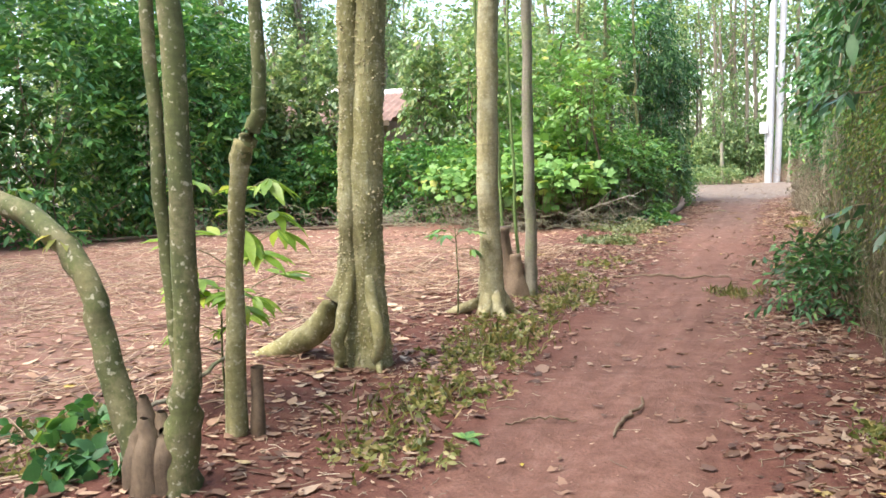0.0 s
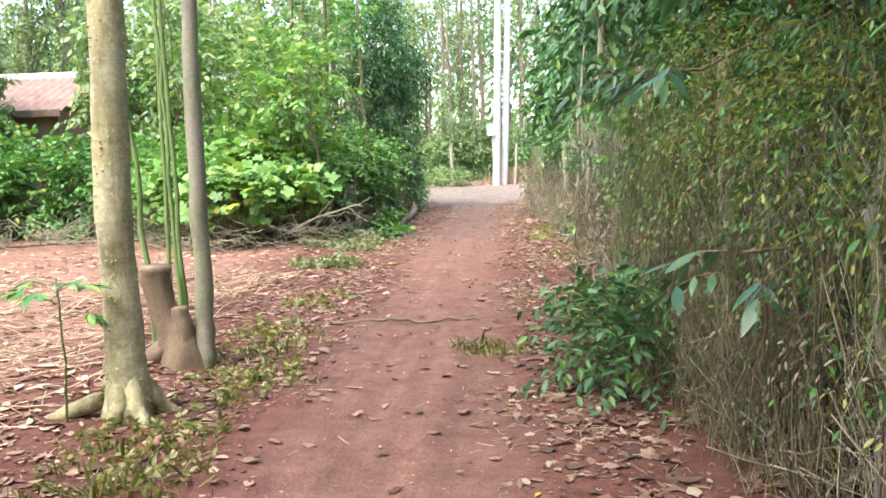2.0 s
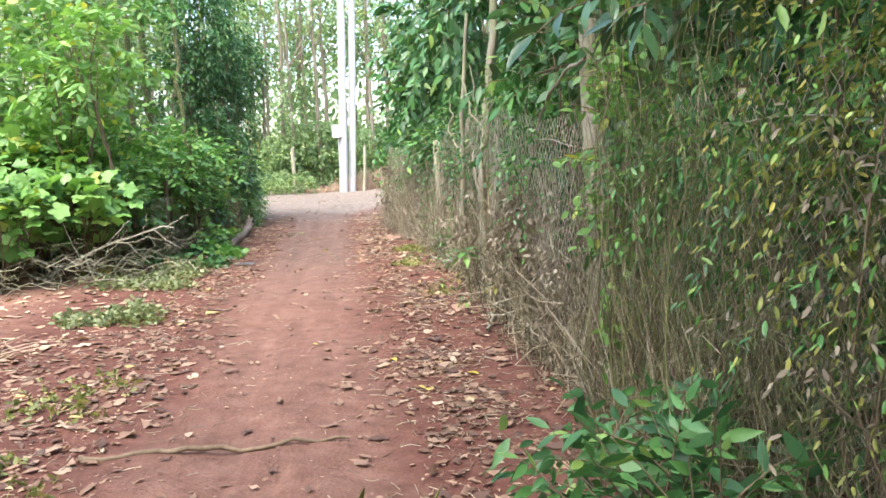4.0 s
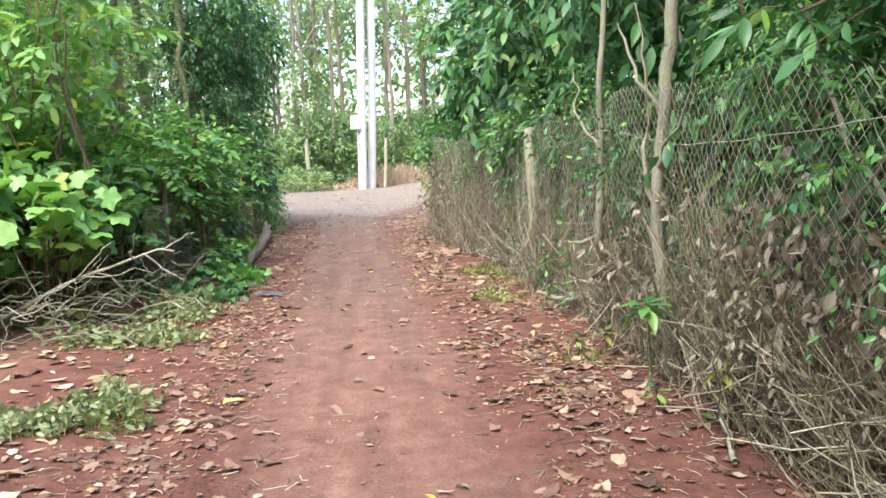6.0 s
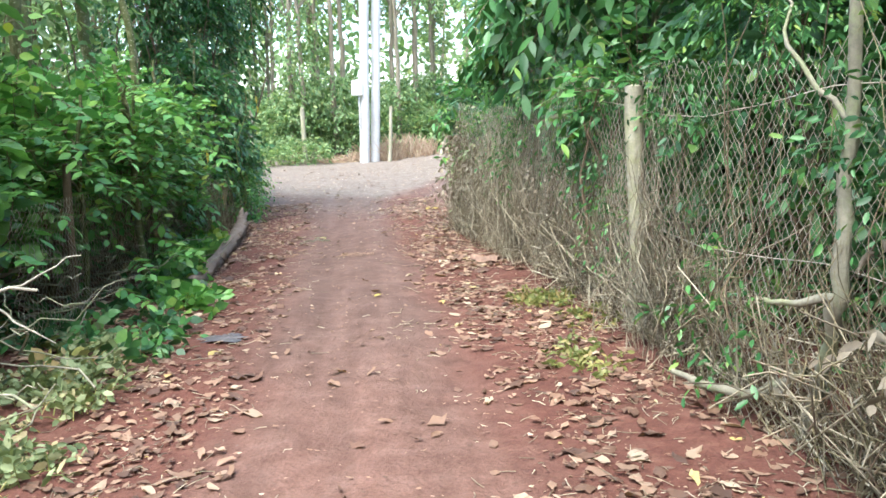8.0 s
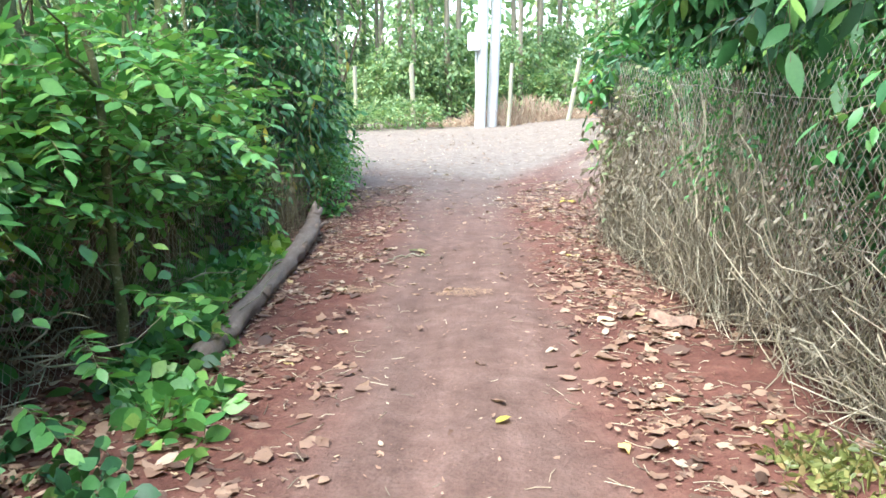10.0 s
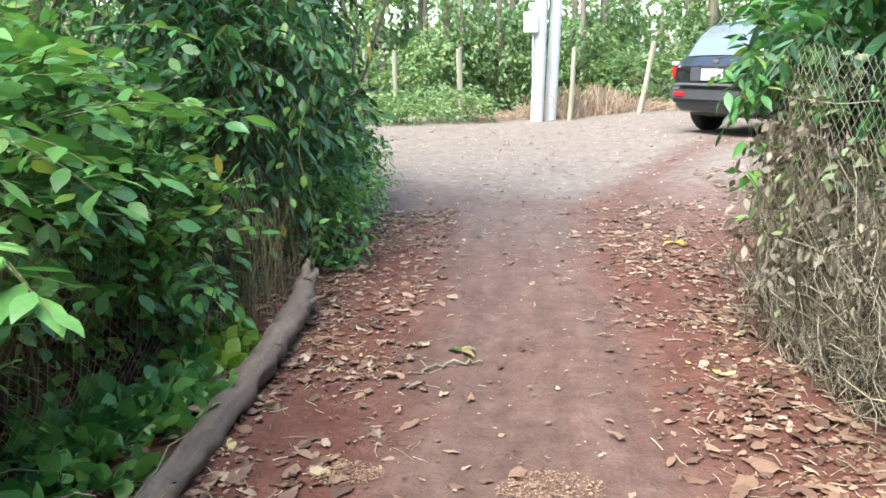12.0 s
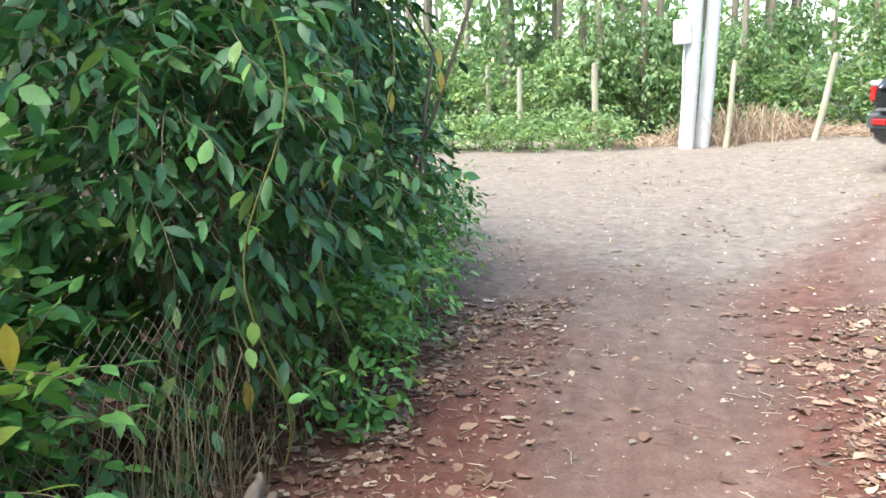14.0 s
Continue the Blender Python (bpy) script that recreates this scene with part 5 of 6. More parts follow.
for x, y in ((-3.2, 21.5), (-3.3, 23.2), (-3.4, 25.0), (-3.9, 26.8), (-4.4, 19.2), (-4.8, 21.0), (-4.4, 28.5), (-2.9, 20.0), (-2.9, 24.3)):
    shrub("undergrowth_bush", "leafy undergrowth inside the hedge", (x, y, .4), (.6, .8, .45), 130, 7, .11, .5, G_MID, "undergrowth", length=.4, stems=5)
shrub("fence_bush", "fingered green leaves spilling from the fence corner", (1.36, 24.4, 1.4), (.22, .3, .3), 60, 8, .13, .36, G_MID, "bush", length=.34, hang=.5, fine=True, stems=4, thick=.008)
shrub("fence_bush", "drooping dark leaf spray at the fence corner's top", (1.32, 24.1, 1.45), (.16, .26, .2), 20, 8, .14, .3, G_GLOSS, "bush", length=.32, hang=.7, fine=True, stems=3)

for x, y, z, rx, K, m in ((1.75, 24.5, 1.35, .42, 60, G_MID), (2.1, 24.9, 1.75, .5, 60, G_DARK), (1.5, 24.1, .95, .3, 34, G_BRIGHT), (2.4, 25.3, 1.0, .5, 50, G_MID)):
    shrub("fence_bush", "leafy branches spilling over the fence corner", (x, y, z), (rx, rx, .38), K, 8, .12, .36, m, "bush", length=.4, hang=.55, fine=True, stems=5)

# grove behind the fence, closing the view on that side
def woodland_tree(label, h, r, vine_h, vine_r, K, mat, Lf=.15):
    ob = thing("woodland_tree", label, "tree")
    part("trunk", trunk_mesh([line([(0, 0, -.2, r * 1.25), (.05, 0, h * .2, r), (-.06, .05, h * .55, r * .8), (.05, 0, h, r * .45)], 18, .03)], B_FAR, 9), ob)
    lf, wd = Soup(), Soup()
    K = int(K * 2.1)
    z = vine_h * rng.random(K) ** .85
    a = rng.uniform(0, 6.28, K)
    rr = vine_r * (.35 + .65 * rng.random(K)) * (1.15 - .5 * z / vine_h) * (1 + .35 * np.sin(z * 2.1 + a * 2))
    P = np.stack([np.cos(a) * rr, np.sin(a) * rr, z + .05], -1)
    D = np.stack([np.cos(a), np.sin(a), -.25 + .4 * rng.normal(size=K)], -1) + .4 * rng.normal(size=(K, 3))
    twigs(lf, None, P, D, .45, 6, Lf, .55, .4, .5, "kite")
    for _ in range(3):
        c = np.array([rng.normal() * .8, rng.normal() * .8, h * rng.uniform(.6, 1.0)])
        P, u = blob_points(c, (1.0, 1.0, .8), 44, .3)
        twigs(lf, None, P, u + .5 * rng.normal(size=u.shape), .7, 6, Lf * 1.35, .5, .3, .3, "kite")
        tubes(wd, bent((0, 0, h * .5), c, r * .4, .01, 6, .1), 4)
    part("foliage", lf.mesh("leaves", mat), ob)
    part("branch", wd.mesh("branches", B_FAR), ob)
    return ob


# woodland leaves carry the painted haze of G_FAR
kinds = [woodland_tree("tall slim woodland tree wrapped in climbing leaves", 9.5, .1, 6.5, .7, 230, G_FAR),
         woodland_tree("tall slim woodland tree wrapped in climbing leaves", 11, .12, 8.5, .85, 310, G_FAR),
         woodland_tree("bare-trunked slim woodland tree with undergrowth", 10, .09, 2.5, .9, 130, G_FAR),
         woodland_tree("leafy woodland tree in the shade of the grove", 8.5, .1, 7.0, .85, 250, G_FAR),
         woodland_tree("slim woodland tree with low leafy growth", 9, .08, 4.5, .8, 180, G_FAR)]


def plant_tree(i, x, y, s=1.0):
    m = pose(x, y, gz(x, y), 0, 0, rng.uniform(0, 360)) @ Matrix.Diagonal((s, s, s * rng.uniform(.9, 1.15), 1))
    if i < len(kinds) and kinds[i] is not None and not kinds[i].get("set"):
        kinds[i].matrix_basis = m
        kinds[i]["set"] = 1
    else:
        copy_thing(kinds[i], m)


spots = []
for y0, y1, n, xa, xb in ((42.5, 45, 22, -22, 18), (45, 51, 19, -26, 22)):
    for k in range(n):
        spots.append((rng.choice([0, 1, 2, 2, 4]), xa + (xb - xa) * (k + rng.random()) / n, rng.uniform(y0, y1)))
for k in range(18):
    spots.append((2, -9 + 16 * (k + rng.random()) / 18, rng.uniform(42.2, 47)))
for k in range(13):
    spots.append((rng.choice([0, 1, 2, 4]), rng.uniform(-14, -6.0), rng.uniform(20.5, 31.5)))
for x, y in ((-5.2, 20.6), (-5.6, 19.4), (-5.8, 24.6), (-5.0, 26.6), (-5.3, 22.6)):
    spots.append((rng.choice([2, 4]), x, y))
for k in range(16):
    spots.append((rng.choice([3, 4, 0]), rng.uniform(4.2, 9), 1 + 23 * (k + rng.random()) / 16))
for k in range(9):
    spots.append((rng.choice([3, 0, 1]), -24 + rng.random() * 9, 2 + 24 * (k + rng.random()) / 9))
for k in range(7):
    spots.append((rng.choice([3, 4]), -8 + 16 * (k + rng.random()) / 7, rng.uniform(-9, -5)))
# unseen trees added left of the view, only to shade the clearing
spots += [(3, -7.6, 2.4), (1, -9.6, 4.6), (3, -6.2, -.6), (0, -3.4, -2.4), (3, -11.4, 6.6), (1, -5.0, .6)]
for i, x, y in spots:
    if abs(x + 8.3) < 3.2 and 17.5 < y < 25.5:
        continue
    plant_tree(int(i), float(x), float(y), rng.uniform(.85, 1.2))
for k in list(kinds):
    if k.get("set"):
        del k["set"]

# undergrowth along the far side of the road
for k in range(26):
    x = -14 + 26 * (k + rng.random()) / 26
    if k < 12:
        shrub("roadside_fern", "green ferny undergrowth beside the road, paled for haze", (-8.5 + .62 * k, 39.5 + rng.random() * .7 + (.5 if k > 9 else 0), .2), (.6, .6, .32), 90, 7, .12, .4, G_FAR, "undergrowth", length=.4, stems=2)
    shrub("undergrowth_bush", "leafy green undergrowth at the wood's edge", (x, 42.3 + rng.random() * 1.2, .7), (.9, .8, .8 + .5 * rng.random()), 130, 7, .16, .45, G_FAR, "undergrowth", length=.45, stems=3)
db = Soup()
n = 2600
x, y = -2.4 + 11 * rng.random(n) ** .8, rng.normal(41.0, .3, n)
t = np.linspace(0, 1, 4)
h = rng.uniform(.2, .9, n) * (.6 + .4 * np.sin(x * 1.4))
A = np.stack([x[:, None] + rng.normal(0, .25, (n, 1)) * t, y[:, None] + rng.normal(0, .2, (n, 1)) * t, ground_z(x, y)[:, None] + h[:, None] * t * (1.3 - .3 * t), np.full((n, 4), .008)], -1)
part("stalk", tubes(db, A).mesh("dead_brush", STRAWRED), thing("dead_brush", "bank of dry pinkish-brown dead grass", "dry grass", kind="stuff"))

# posts of the roadside fence
rail = "roadside fence posts"
for x, y, h, r, lean, m, lab in ((-3.53, 40.15, 1.75, .06, .03, POSTWOOD, "mossy wooden roadside post"), (-1.91, 40.35, 1.78, .075, 0, POSTWOOD, "pale weathered roadside post"), (.79, 40.15, 1.78, .06, .13, POSTWOOD, "leaning whitish roadside post stained red at the foot"),
                                 (2.43, 39.9, 1.7, .065, .35, POSTWOOD, "leaning mossy roadside post"), (4.0, 40.4, 1.8, .06, .1, POSTWOOD, "mossy wooden roadside post"), (-4.6, 42.0, 1.8, .06, 0, POSTWOOD, "pale roadside post among leaves")):
    p = tagged(new("roadside_post", post_mesh(h, r, lean, m)), lab, "post", rail)
    p.location = (x, y, gz(x, y))

# twin poles with a meter box
pole = thing("utility_pole", "pale concrete pole with a white meter box", "utility pole", at=(.0, 40.1, gz(0, 40.1)))
part("pole", post_mesh(10.5, .15, .34, CONCRETE, 18), pole)
bm = bmesh.new()
bmesh.ops.create_cube(bm, size=1, matrix=Matrix.Translation((-.15, -.16, 2.36)) @ Matrix.Diagonal((.34, .2, .48, 1)))
bmesh.ops.bevel(bm, geom=bm.edges[:], offset=.02, segments=2, affect="EDGES")
me = bpy.data.meshes.new("meter_box")
bm.to_mesh(me)
WHITE = plain("white_enamel", (.75, .73, .72), .5, 0, .08, 8)
me.materials.append(WHITE)
part("meter_box", me, pole, "white meter box")
part("conduit", tubes(Soup(), np.array([[(-.1, -.15, 1.0, .02), (-.1, -.15, 1.6, .02), (-.1, -.15, 2.15, .02)]]), 8).mesh("conduit", CONCRETE), pole)
pole2 = thing("utility_pole", "second pale concrete pole standing close by", "utility pole", at=(.335, 40.42, gz(.335, 40.42)))
part("pole", post_mesh(10.0, .14, .42, CONCRETE, 18), pole2)

# ---------- far woods closing the view ----------
def far_woods(x0, y0, x1, y1, n, h, L, mat, depth=5.0):
    """Leaf clumps and thin trunks along a line, thick and uneven like a plantation seen from outside."""
    ob = thing("far_woods", "distant green plantation trees, paled for haze", "woods", kind="stuff")
    lf, wd = Soup(), Soup()
    t = rng.random(n)
    hh = h * (.8 + .2 * np.sin(t * 61) * np.sin(t * 23 + 1))
    z = hh * rng.random(n)
    P = np.stack([x0 + (x1 - x0) * t + rng.normal(0, .5, n), y0 + (y1 - y0) * t + rng.random(n) * depth, z], -1)
    P[:, 2] += ground_z(P[:, 0], P[:, 1])
    leaves(lf, P, rng.normal(size=(n, 3)) + np.array([0, 0, -.5]), rng.normal(size=(n, 3)) + np.array([0, -.4, .6]), rng.uniform(.6, 1.3, n) * L, rng.uniform(.35, .6, n) * L)
    for _ in range(60):
        u = rng.random()
        x, y = x0 + (x1 - x0) * u, y0 + (y1 - y0) * u + rng.random() * depth
        tubes(wd, bent((x, y, gz(x, y) - .1), (x + rng.normal() * .4, y, gz(x, y) + h * .85), .09, .05, 6, .02), 6)
    part("foliage", lf.mesh("leaves", mat), ob)
    part("branch", wd.mesh("trunks", B_FAR), ob)


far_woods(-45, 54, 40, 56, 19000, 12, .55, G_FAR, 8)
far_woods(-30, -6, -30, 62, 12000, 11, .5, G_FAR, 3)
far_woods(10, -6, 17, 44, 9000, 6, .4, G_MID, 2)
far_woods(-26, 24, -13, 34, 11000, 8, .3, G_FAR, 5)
far_woods(-26, -9, 12, -10, 5000, 6, .5, G_MID, 2)

# ---------- parked car ----------
PAINT = plain("black_car_paint", (.012, .013, .015), .25, 0, .3, 30, 1.0)
GLASS = plain("tinted_car_glass", (.34, .36, .38), .05, .7, .1, 5)
RUBBER = plain("tyre_rubber", (.02, .02, .02), .9, 0, .4, 25)
ALLOY = plain("wheel_alloy", (.45, .45, .46), .35, .9, .1, 15)
TRIM = plain("grey_plastic_trim", (.06, .06, .062), .6, 0, .2, 30)
REDL = plain("red_lamp_lens", (.45, .02, .02), .15, 0, .15, 30)
AMBER = plain("amber_lamp_lens", (.75, .3, .03), .15, 0, .15, 30)
CLEARL = plain("clear_lamp_lens", (.75, .75, .73), .12, 0, .1, 30)
PLATE = plain("number_plate_white", (.82, .8, .8), .4, 0, .04, 20)
INK = plain("pinkish_lettering", (.5, .36, .38), .5, 0, .1, 20)


def block(size, at, mat, bevel=.02, name="block", seg=2, shear=None):
    bm = bmesh.new()
    bmesh.ops.create_cube(bm, size=1, matrix=Matrix.Diagonal((*size, 1)))
    if bevel:
        bmesh.ops.bevel(bm, geom=bm.edges[:], offset=bevel, segments=seg, affect="EDGES")
    for v in bm.verts:
        if shear:
            v.co.y += v.co.z * shear
        v.co += Vector(at)
    me = bpy.data.meshes.new(name)
    bm.to_mesh(me)
    bm.free()
    me.materials.append(mat)
    return me


ST = np.array([(0, .8, .36, .98, 1.0, .76), (.05, .88, .33, 1.02, 1.08, .75), (.3, .91, .3, 1.06, 1.42, .68), (.56, .92, .3, 1.07, 1.6, .64), (1.2, .92, .3, 1.06, 1.68, .63),
               (2.4, .92, .3, 1.04, 1.66, .63), (2.9, .92, .3, 1.03, 1.48, .64), (3.4, .92, .3, 1.0, 1.08, .74), (4.15, .9, .3, .9, .98, .76), (4.45, .8, .36, .72, .78, .7)])


def car_at(y):
    return [np.interp(y, ST[:, 0], ST[:, i]) for i in range(1, 6)]


def car_body():
    ys = np.unique(np.r_[np.linspace(0, .6, 14), np.linspace(.6, 4.45, 40)])
    rings = []
    for y in ys:
        w, zb, bl, zr, wr = car_at(y)
        half = [(w * .8, zb), (w * .96, zb + .06), (w, zb + .22), (w * 1.0, .72), (w * .99, bl - .06), (w * .95, bl), (wr + (w * .95 - wr) * .5, (bl + zr) / 2), (wr, zr - .05), (wr * .88, zr), (wr * .4, zr + .012)]
        rings.append([(x, y, z) for x, z in half] + [(-x, y, z) for x, z in half[::-1]])
    R = np.array(rings)
    n, k = R.shape[:2]
    i = (np.arange(n - 1)[:, None] * k + np.arange(k)[None])
    j = (np.arange(n - 1)[:, None] * k + (np.arange(k)[None] + 1) % k)
    s = Soup().add(R, np.stack([i, j, j + k, i + k], -1).reshape(-1, 4))
    for e in (0, n - 1):
        c = R[e].mean(0)
        s.add(np.vstack([R[e], c]), np.array([[a, (a + 1) % k, k] for a in range(k)]))
    return s.mesh("car_body", PAINT, True)


def strip(y0, y1, fx, mat, lift):
    """A pane that follows the tailgate: the flat top of each section, lifted proud of it."""
    ys, xs = np.linspace(y0, y1, 8), np.linspace(-1, 1, 13)
    V = [(x * fx * car_at(y)[4], y - .01, car_at(y)[3] + lift + .012 * (1 - x * x)) for y in ys for x in xs]
    i = (np.arange(7)[:, None] * 13 + np.arange(12)[None]).ravel()
    return Soup().add(V, np.stack([i, i + 1, i + 14, i + 13], -1)).mesh("pane", mat, True)


def side_pane(y0, y1, side):
    V = []
    for y in np.linspace(y0, y1, 5):
        w, zb, bl, zr, wr = car_at(y)
        for f in (.1, .5, .9):
            V.append((side * (w * .95 + (wr - w * .95) * f + .012), y, bl + (zr - .05 - bl) * f))
    i = (np.arange(4)[:, None] * 3 + np.arange(2)[None]).ravel()
    return Soup().add(V, np.stack([i, i + 3, i + 4, i + 1], -1)).mesh("side_pane", GLASS, True)


def ring_solid(prof, mat, n=36):
    """A wheel part turned about the x axis from (x, radius) points."""
    a = np.arange(n) * 2 * np.pi / n
    V = np.array([[(x, r * math.cos(t), r * math.sin(t)) for x, r in prof] for t in a])
    k = len(prof)
    i = np.arange(n)[:, None] * k + np.arange(k)[None]
    j = np.arange(n)[:, None] * k + (np.arange(k)[None] + 1) % k
    return Soup().add(V, np.stack([i, j, (j + k) % (n * k), (i + k) % (n * k)], -1).reshape(-1, 4)).mesh("turned", mat, True)


KS = 1.12
car = thing("car", "black estate-type off-roader parked at the roadside", "car")
part("body", car_body(), car)
part("rear_window", strip(.09, .5, .86, GLASS, .012), car)
for side in (-1, 1):
    for a, c in ((.62, 1.15), (1.22, 2.05), (2.1, 2.8)):
        part("side_window", side_pane(a, c, side), car)
    lamp = part("tail_light", block((.13, .34, .2), (side * .845, .17, .92), REDL, .03), car, "red wraparound tail light")
    part("lens", block((.135, .3, .06), (side * .848, .15, 1.04), AMBER if side > 0 else CLEARL, .02), lamp)
    part("reflector", block((.24, .05, .1), (side * .64, -.07, .6), REDL, .025, seg=3), car, "oval red bumper reflector")
    part("roof_rail", tubes(Soup(), np.array([[(side * .58, .7, 1.62, .016), (side * .59, .8, 1.73, .016), (side * .59, 1.6, 1.76, .016), (side * .59, 2.3, 1.74, .016), (side * .58, 2.4, 1.66, .016)]]), 8).mesh("roof_rail", TRIM, True), car)
    part("mirror", block((.2, .1, .15), (side * 1.03, 2.75, 1.1), PAINT, .04, seg=3), car)
    for y in (.8, 3.5):
        wh = part("wheel", ring_solid([(-.1, .2), (-.11, .33), (-.08, .35), (.08, .35), (.11, .33), (.1, .2)], RUBBER), car)
        wh.location = (side * .82, y, .35)
        part("rim", ring_solid([(-.02, .01), (-.02, .2), (.09 * side, .21), (.1 * side, .18), (.06 * side, .05), (.07 * side, .01)], ALLOY, 24), wh)
part("bumper", block((1.78, .26, .26), (0, .06, .6), TRIM, .06, seg=3), car, "dark grey rear bumper")
part("bumper_step", block((1.4, .1, .03), (0, -.06, .745), ALLOY, .01), car)
part("under_tray", block((1.5, 3.9, .12), (0, 2.2, .33), TRIM, .03), car)
part("plate_recess", block((.95, .03, .2), (0, -.012, .89), TRIM, .01), car)
plate = part("number_plate", block((.42, .02, .16), (-.02, -.036, .885), PLATE, .004), car, "white number plate")
for i in range(2):
    part("lettering", block((.3, .004, .035), (-.02, -.0485, .915 - .06 * i), INK, 0), plate)
part("tailgate_handle", block((.5, .03, .04), (0, -.012, 1.0), TRIM, .012), car)
part("badge", block((.1, .012, .05), (0, .015, 1.075), ALLOY, .005), car)
part("rear_wiper", tubes(Soup(), np.array([[(0, .06, 1.12, .01), (.2, .1, 1.15, .008), (.45, .12, 1.17, .006)]]), 5).mesh("wiper", TRIM), car)
car.matrix_basis = pose(2.9, 33.8, gz(2.9, 33.8) - .01, 0, 0, -55) @ Matrix.Diagonal((KS, KS, KS * 1.05, 1))

# ---------- house behind the bushes ----------
WALLP = plain("weathered_pink_render", (.42, .25, .2), .85, 0, .25, 3)
TILE = plain("clay_roof_tile", (.2, .125, .1), .8, 0, .35, 4)
house = thing("house", "low house with a faded clay-tile roof and pinkish walls", "house", at=(-10.35, 21.8, gz(-10.35, 21.8)))
part("wall", block((4.0, 3.4, 2.5), (0, 0, 1.25), WALLP, .02), house)
slope = Soup()
V, F = [], []
nx, ny = 110, 12
for side in (-1, 1):
    G = []
    for j in range(ny + 1):
        f = j / ny
        for i in range(nx + 1):
            x = -2.3 + 4.6 * i / nx
            G.append((x, side * (2.1 - 2.1 * f), 2.45 + .85 * f + .028 * math.sin(i * 2 * math.pi / 5) + (.03 if j % 2 else 0)))
    i = (np.arange(ny)[:, None] * (nx + 1) + np.arange(nx)[None]).ravel()
    q = np.stack([i, i + 1, i + nx + 2, i + nx + 1], -1)
    slope.add(G, q if side < 0 else q[:, ::-1])
part("roof", slope.mesh("tiled_roof", TILE, True), house)
part("ridge", tubes(Soup(), np.array([[(-2.35, 0, 3.32, .1), (0, 0, 3.33, .1), (2.35, 0, 3.32, .1)]]), 10).mesh("ridge", WHITE, True), house, "whitewashed ridge cap")
part("fascia", block((4.6, .05, .14), (0, -2.12, 2.42), B_BROWN, .01), house)
part("window", block((.9, .06, .9), (.9, -1.72, 1.4), GLASS, .02), house)
part("window_frame", block((1.05, .05, 1.05), (.9, -1.715, 1.4), B_BROWN, .02), house)
part("gable", Soup().add([(2.0, -1.7, 2.5), (2.0, 1.7, 2.5), (2.0, 0, 3.2), (1.9, -1.7, 2.5), (1.9, 1.7, 2.5), (1.9, 0, 3.2)], np.array([[0, 1, 2], [5, 4, 3]]), np.array([[0, 3, 4, 1], [1, 4, 5, 2], [2, 5, 3, 0]])).mesh("gable", WALLP), house)
dish = thing("satellite_dish", "white satellite dish on the house roof", "satellite dish", at=(-9.7, 20.0, 3.1))
bm = bmesh.new()
bmesh.ops.create_uvsphere(bm, u_segments=24, v_segments=24, radius=.6)
bmesh.ops.delete(bm, geom=[v for v in bm.verts if v.co.z > -.42], context="VERTS")
bmesh.ops.translate(bm, verts=bm.verts, vec=(0, 0, .55))
bmesh.ops.solidify(bm, geom=bm.faces[:], thickness=.012)
me = bpy.data.meshes.new("dish")
bm.to_mesh(me)
me.materials.append(WHITE)
d = part("reflector", me, dish)
d.matrix_basis = pose(0, 0, .25, 55, 0, 20) @ Matrix.Diagonal((.55, .55, .55, 1))
part("mast", tubes(Soup(), np.array([[(0, .1, -.5, .025), (0, .1, .0, .025), (0, .05, .25, .025)]]), 8).mesh("mast", TRIM), dish)
part("feed_arm", tubes(Soup(), np.array([[(0, .02, .1, .01), (.05, -.25, .25, .01), (.1, -.4, .45, .02)]]), 6).mesh("feed_arm", TRIM), dish)

# ---------- loose things on the ground ----------
def stick(pts, r, label, mat=B_GREY, name="stick"):
    P = [(x, y, gz(x, y) + z, r * k) for x, y, z, k in pts]
    return tagged(new(name, trunk_mesh([line(P, 16, .006 + r * .35)], mat, 8)), label, "stick")


stick([(-.85, 10.75, .02, 1), (-.4, 10.72, .02, 1), (.0, 10.75, .02, .9), (.45, 10.8, .015, .5)], .014, "thin dark stick lying across the track", B_BROWN)
stick([(.27, 5.1, .01, .6), (.26, 5.35, .02, 1), (.33, 5.6, .02, .8), (.3, 5.75, .02, .4)], .012, "short crooked dark twig on the track", B_BROWN)
stick([(-.35, 5.2, .01, .6), (-.15, 5.35, .015, 1), (.0, 5.4, .01, .6)], .007, "thin straight twig on the track", B_BROWN)
stick([(-.85, 23.05, .015, .6), (-.68, 23.2, .02, 1), (-.5, 23.3, .015, .6)], .009, "thin grey twig on the track")
stick([(-1.2, 14.1, .01, .7), (-.95, 14.15, .02, 1), (-.55, 14.1, .01, .5)], .009, "thin brown twig beside the weeds", B_BROWN)
stick([(1.5, 13.0, .03, 1.2), (1.62, 13.4, .08, 1), (1.72, 13.8, .14, .8)], .012, "bent grey stick against the fence foot")
stick([(1.72, 15.9, .3, .8), (1.66, 16.1, .16, 1), (1.5, 16.35, .1, 1), (1.38, 16.5, .16, .6)], .022, "crooked grey branch poking through the fence")
stick([(1.7, 12.6, .4, .5), (1.78, 12.2, .35, 1), (1.85, 11.6, .38, .8)], .02, "grey branch caught in the fence")
stick([(1.85, 11.0, .02, 1.3), (1.8, 11.9, .6, 1.1), (1.82, 12.6, 1.2, 1), (1.85, 13.2, 1.95, .8)], .011, "long bare stick leaning in the fence")
stick([(1.86, 11.4, 1.85, 1.3), (1.8, 11.75, 1.8, 1.2), (1.75, 12.2, 1.55, 1), (1.76, 12.45, 1.2, .8), (1.75, 12.8, 1.0, .5)], .009, "bent dead branch hanging from a post")
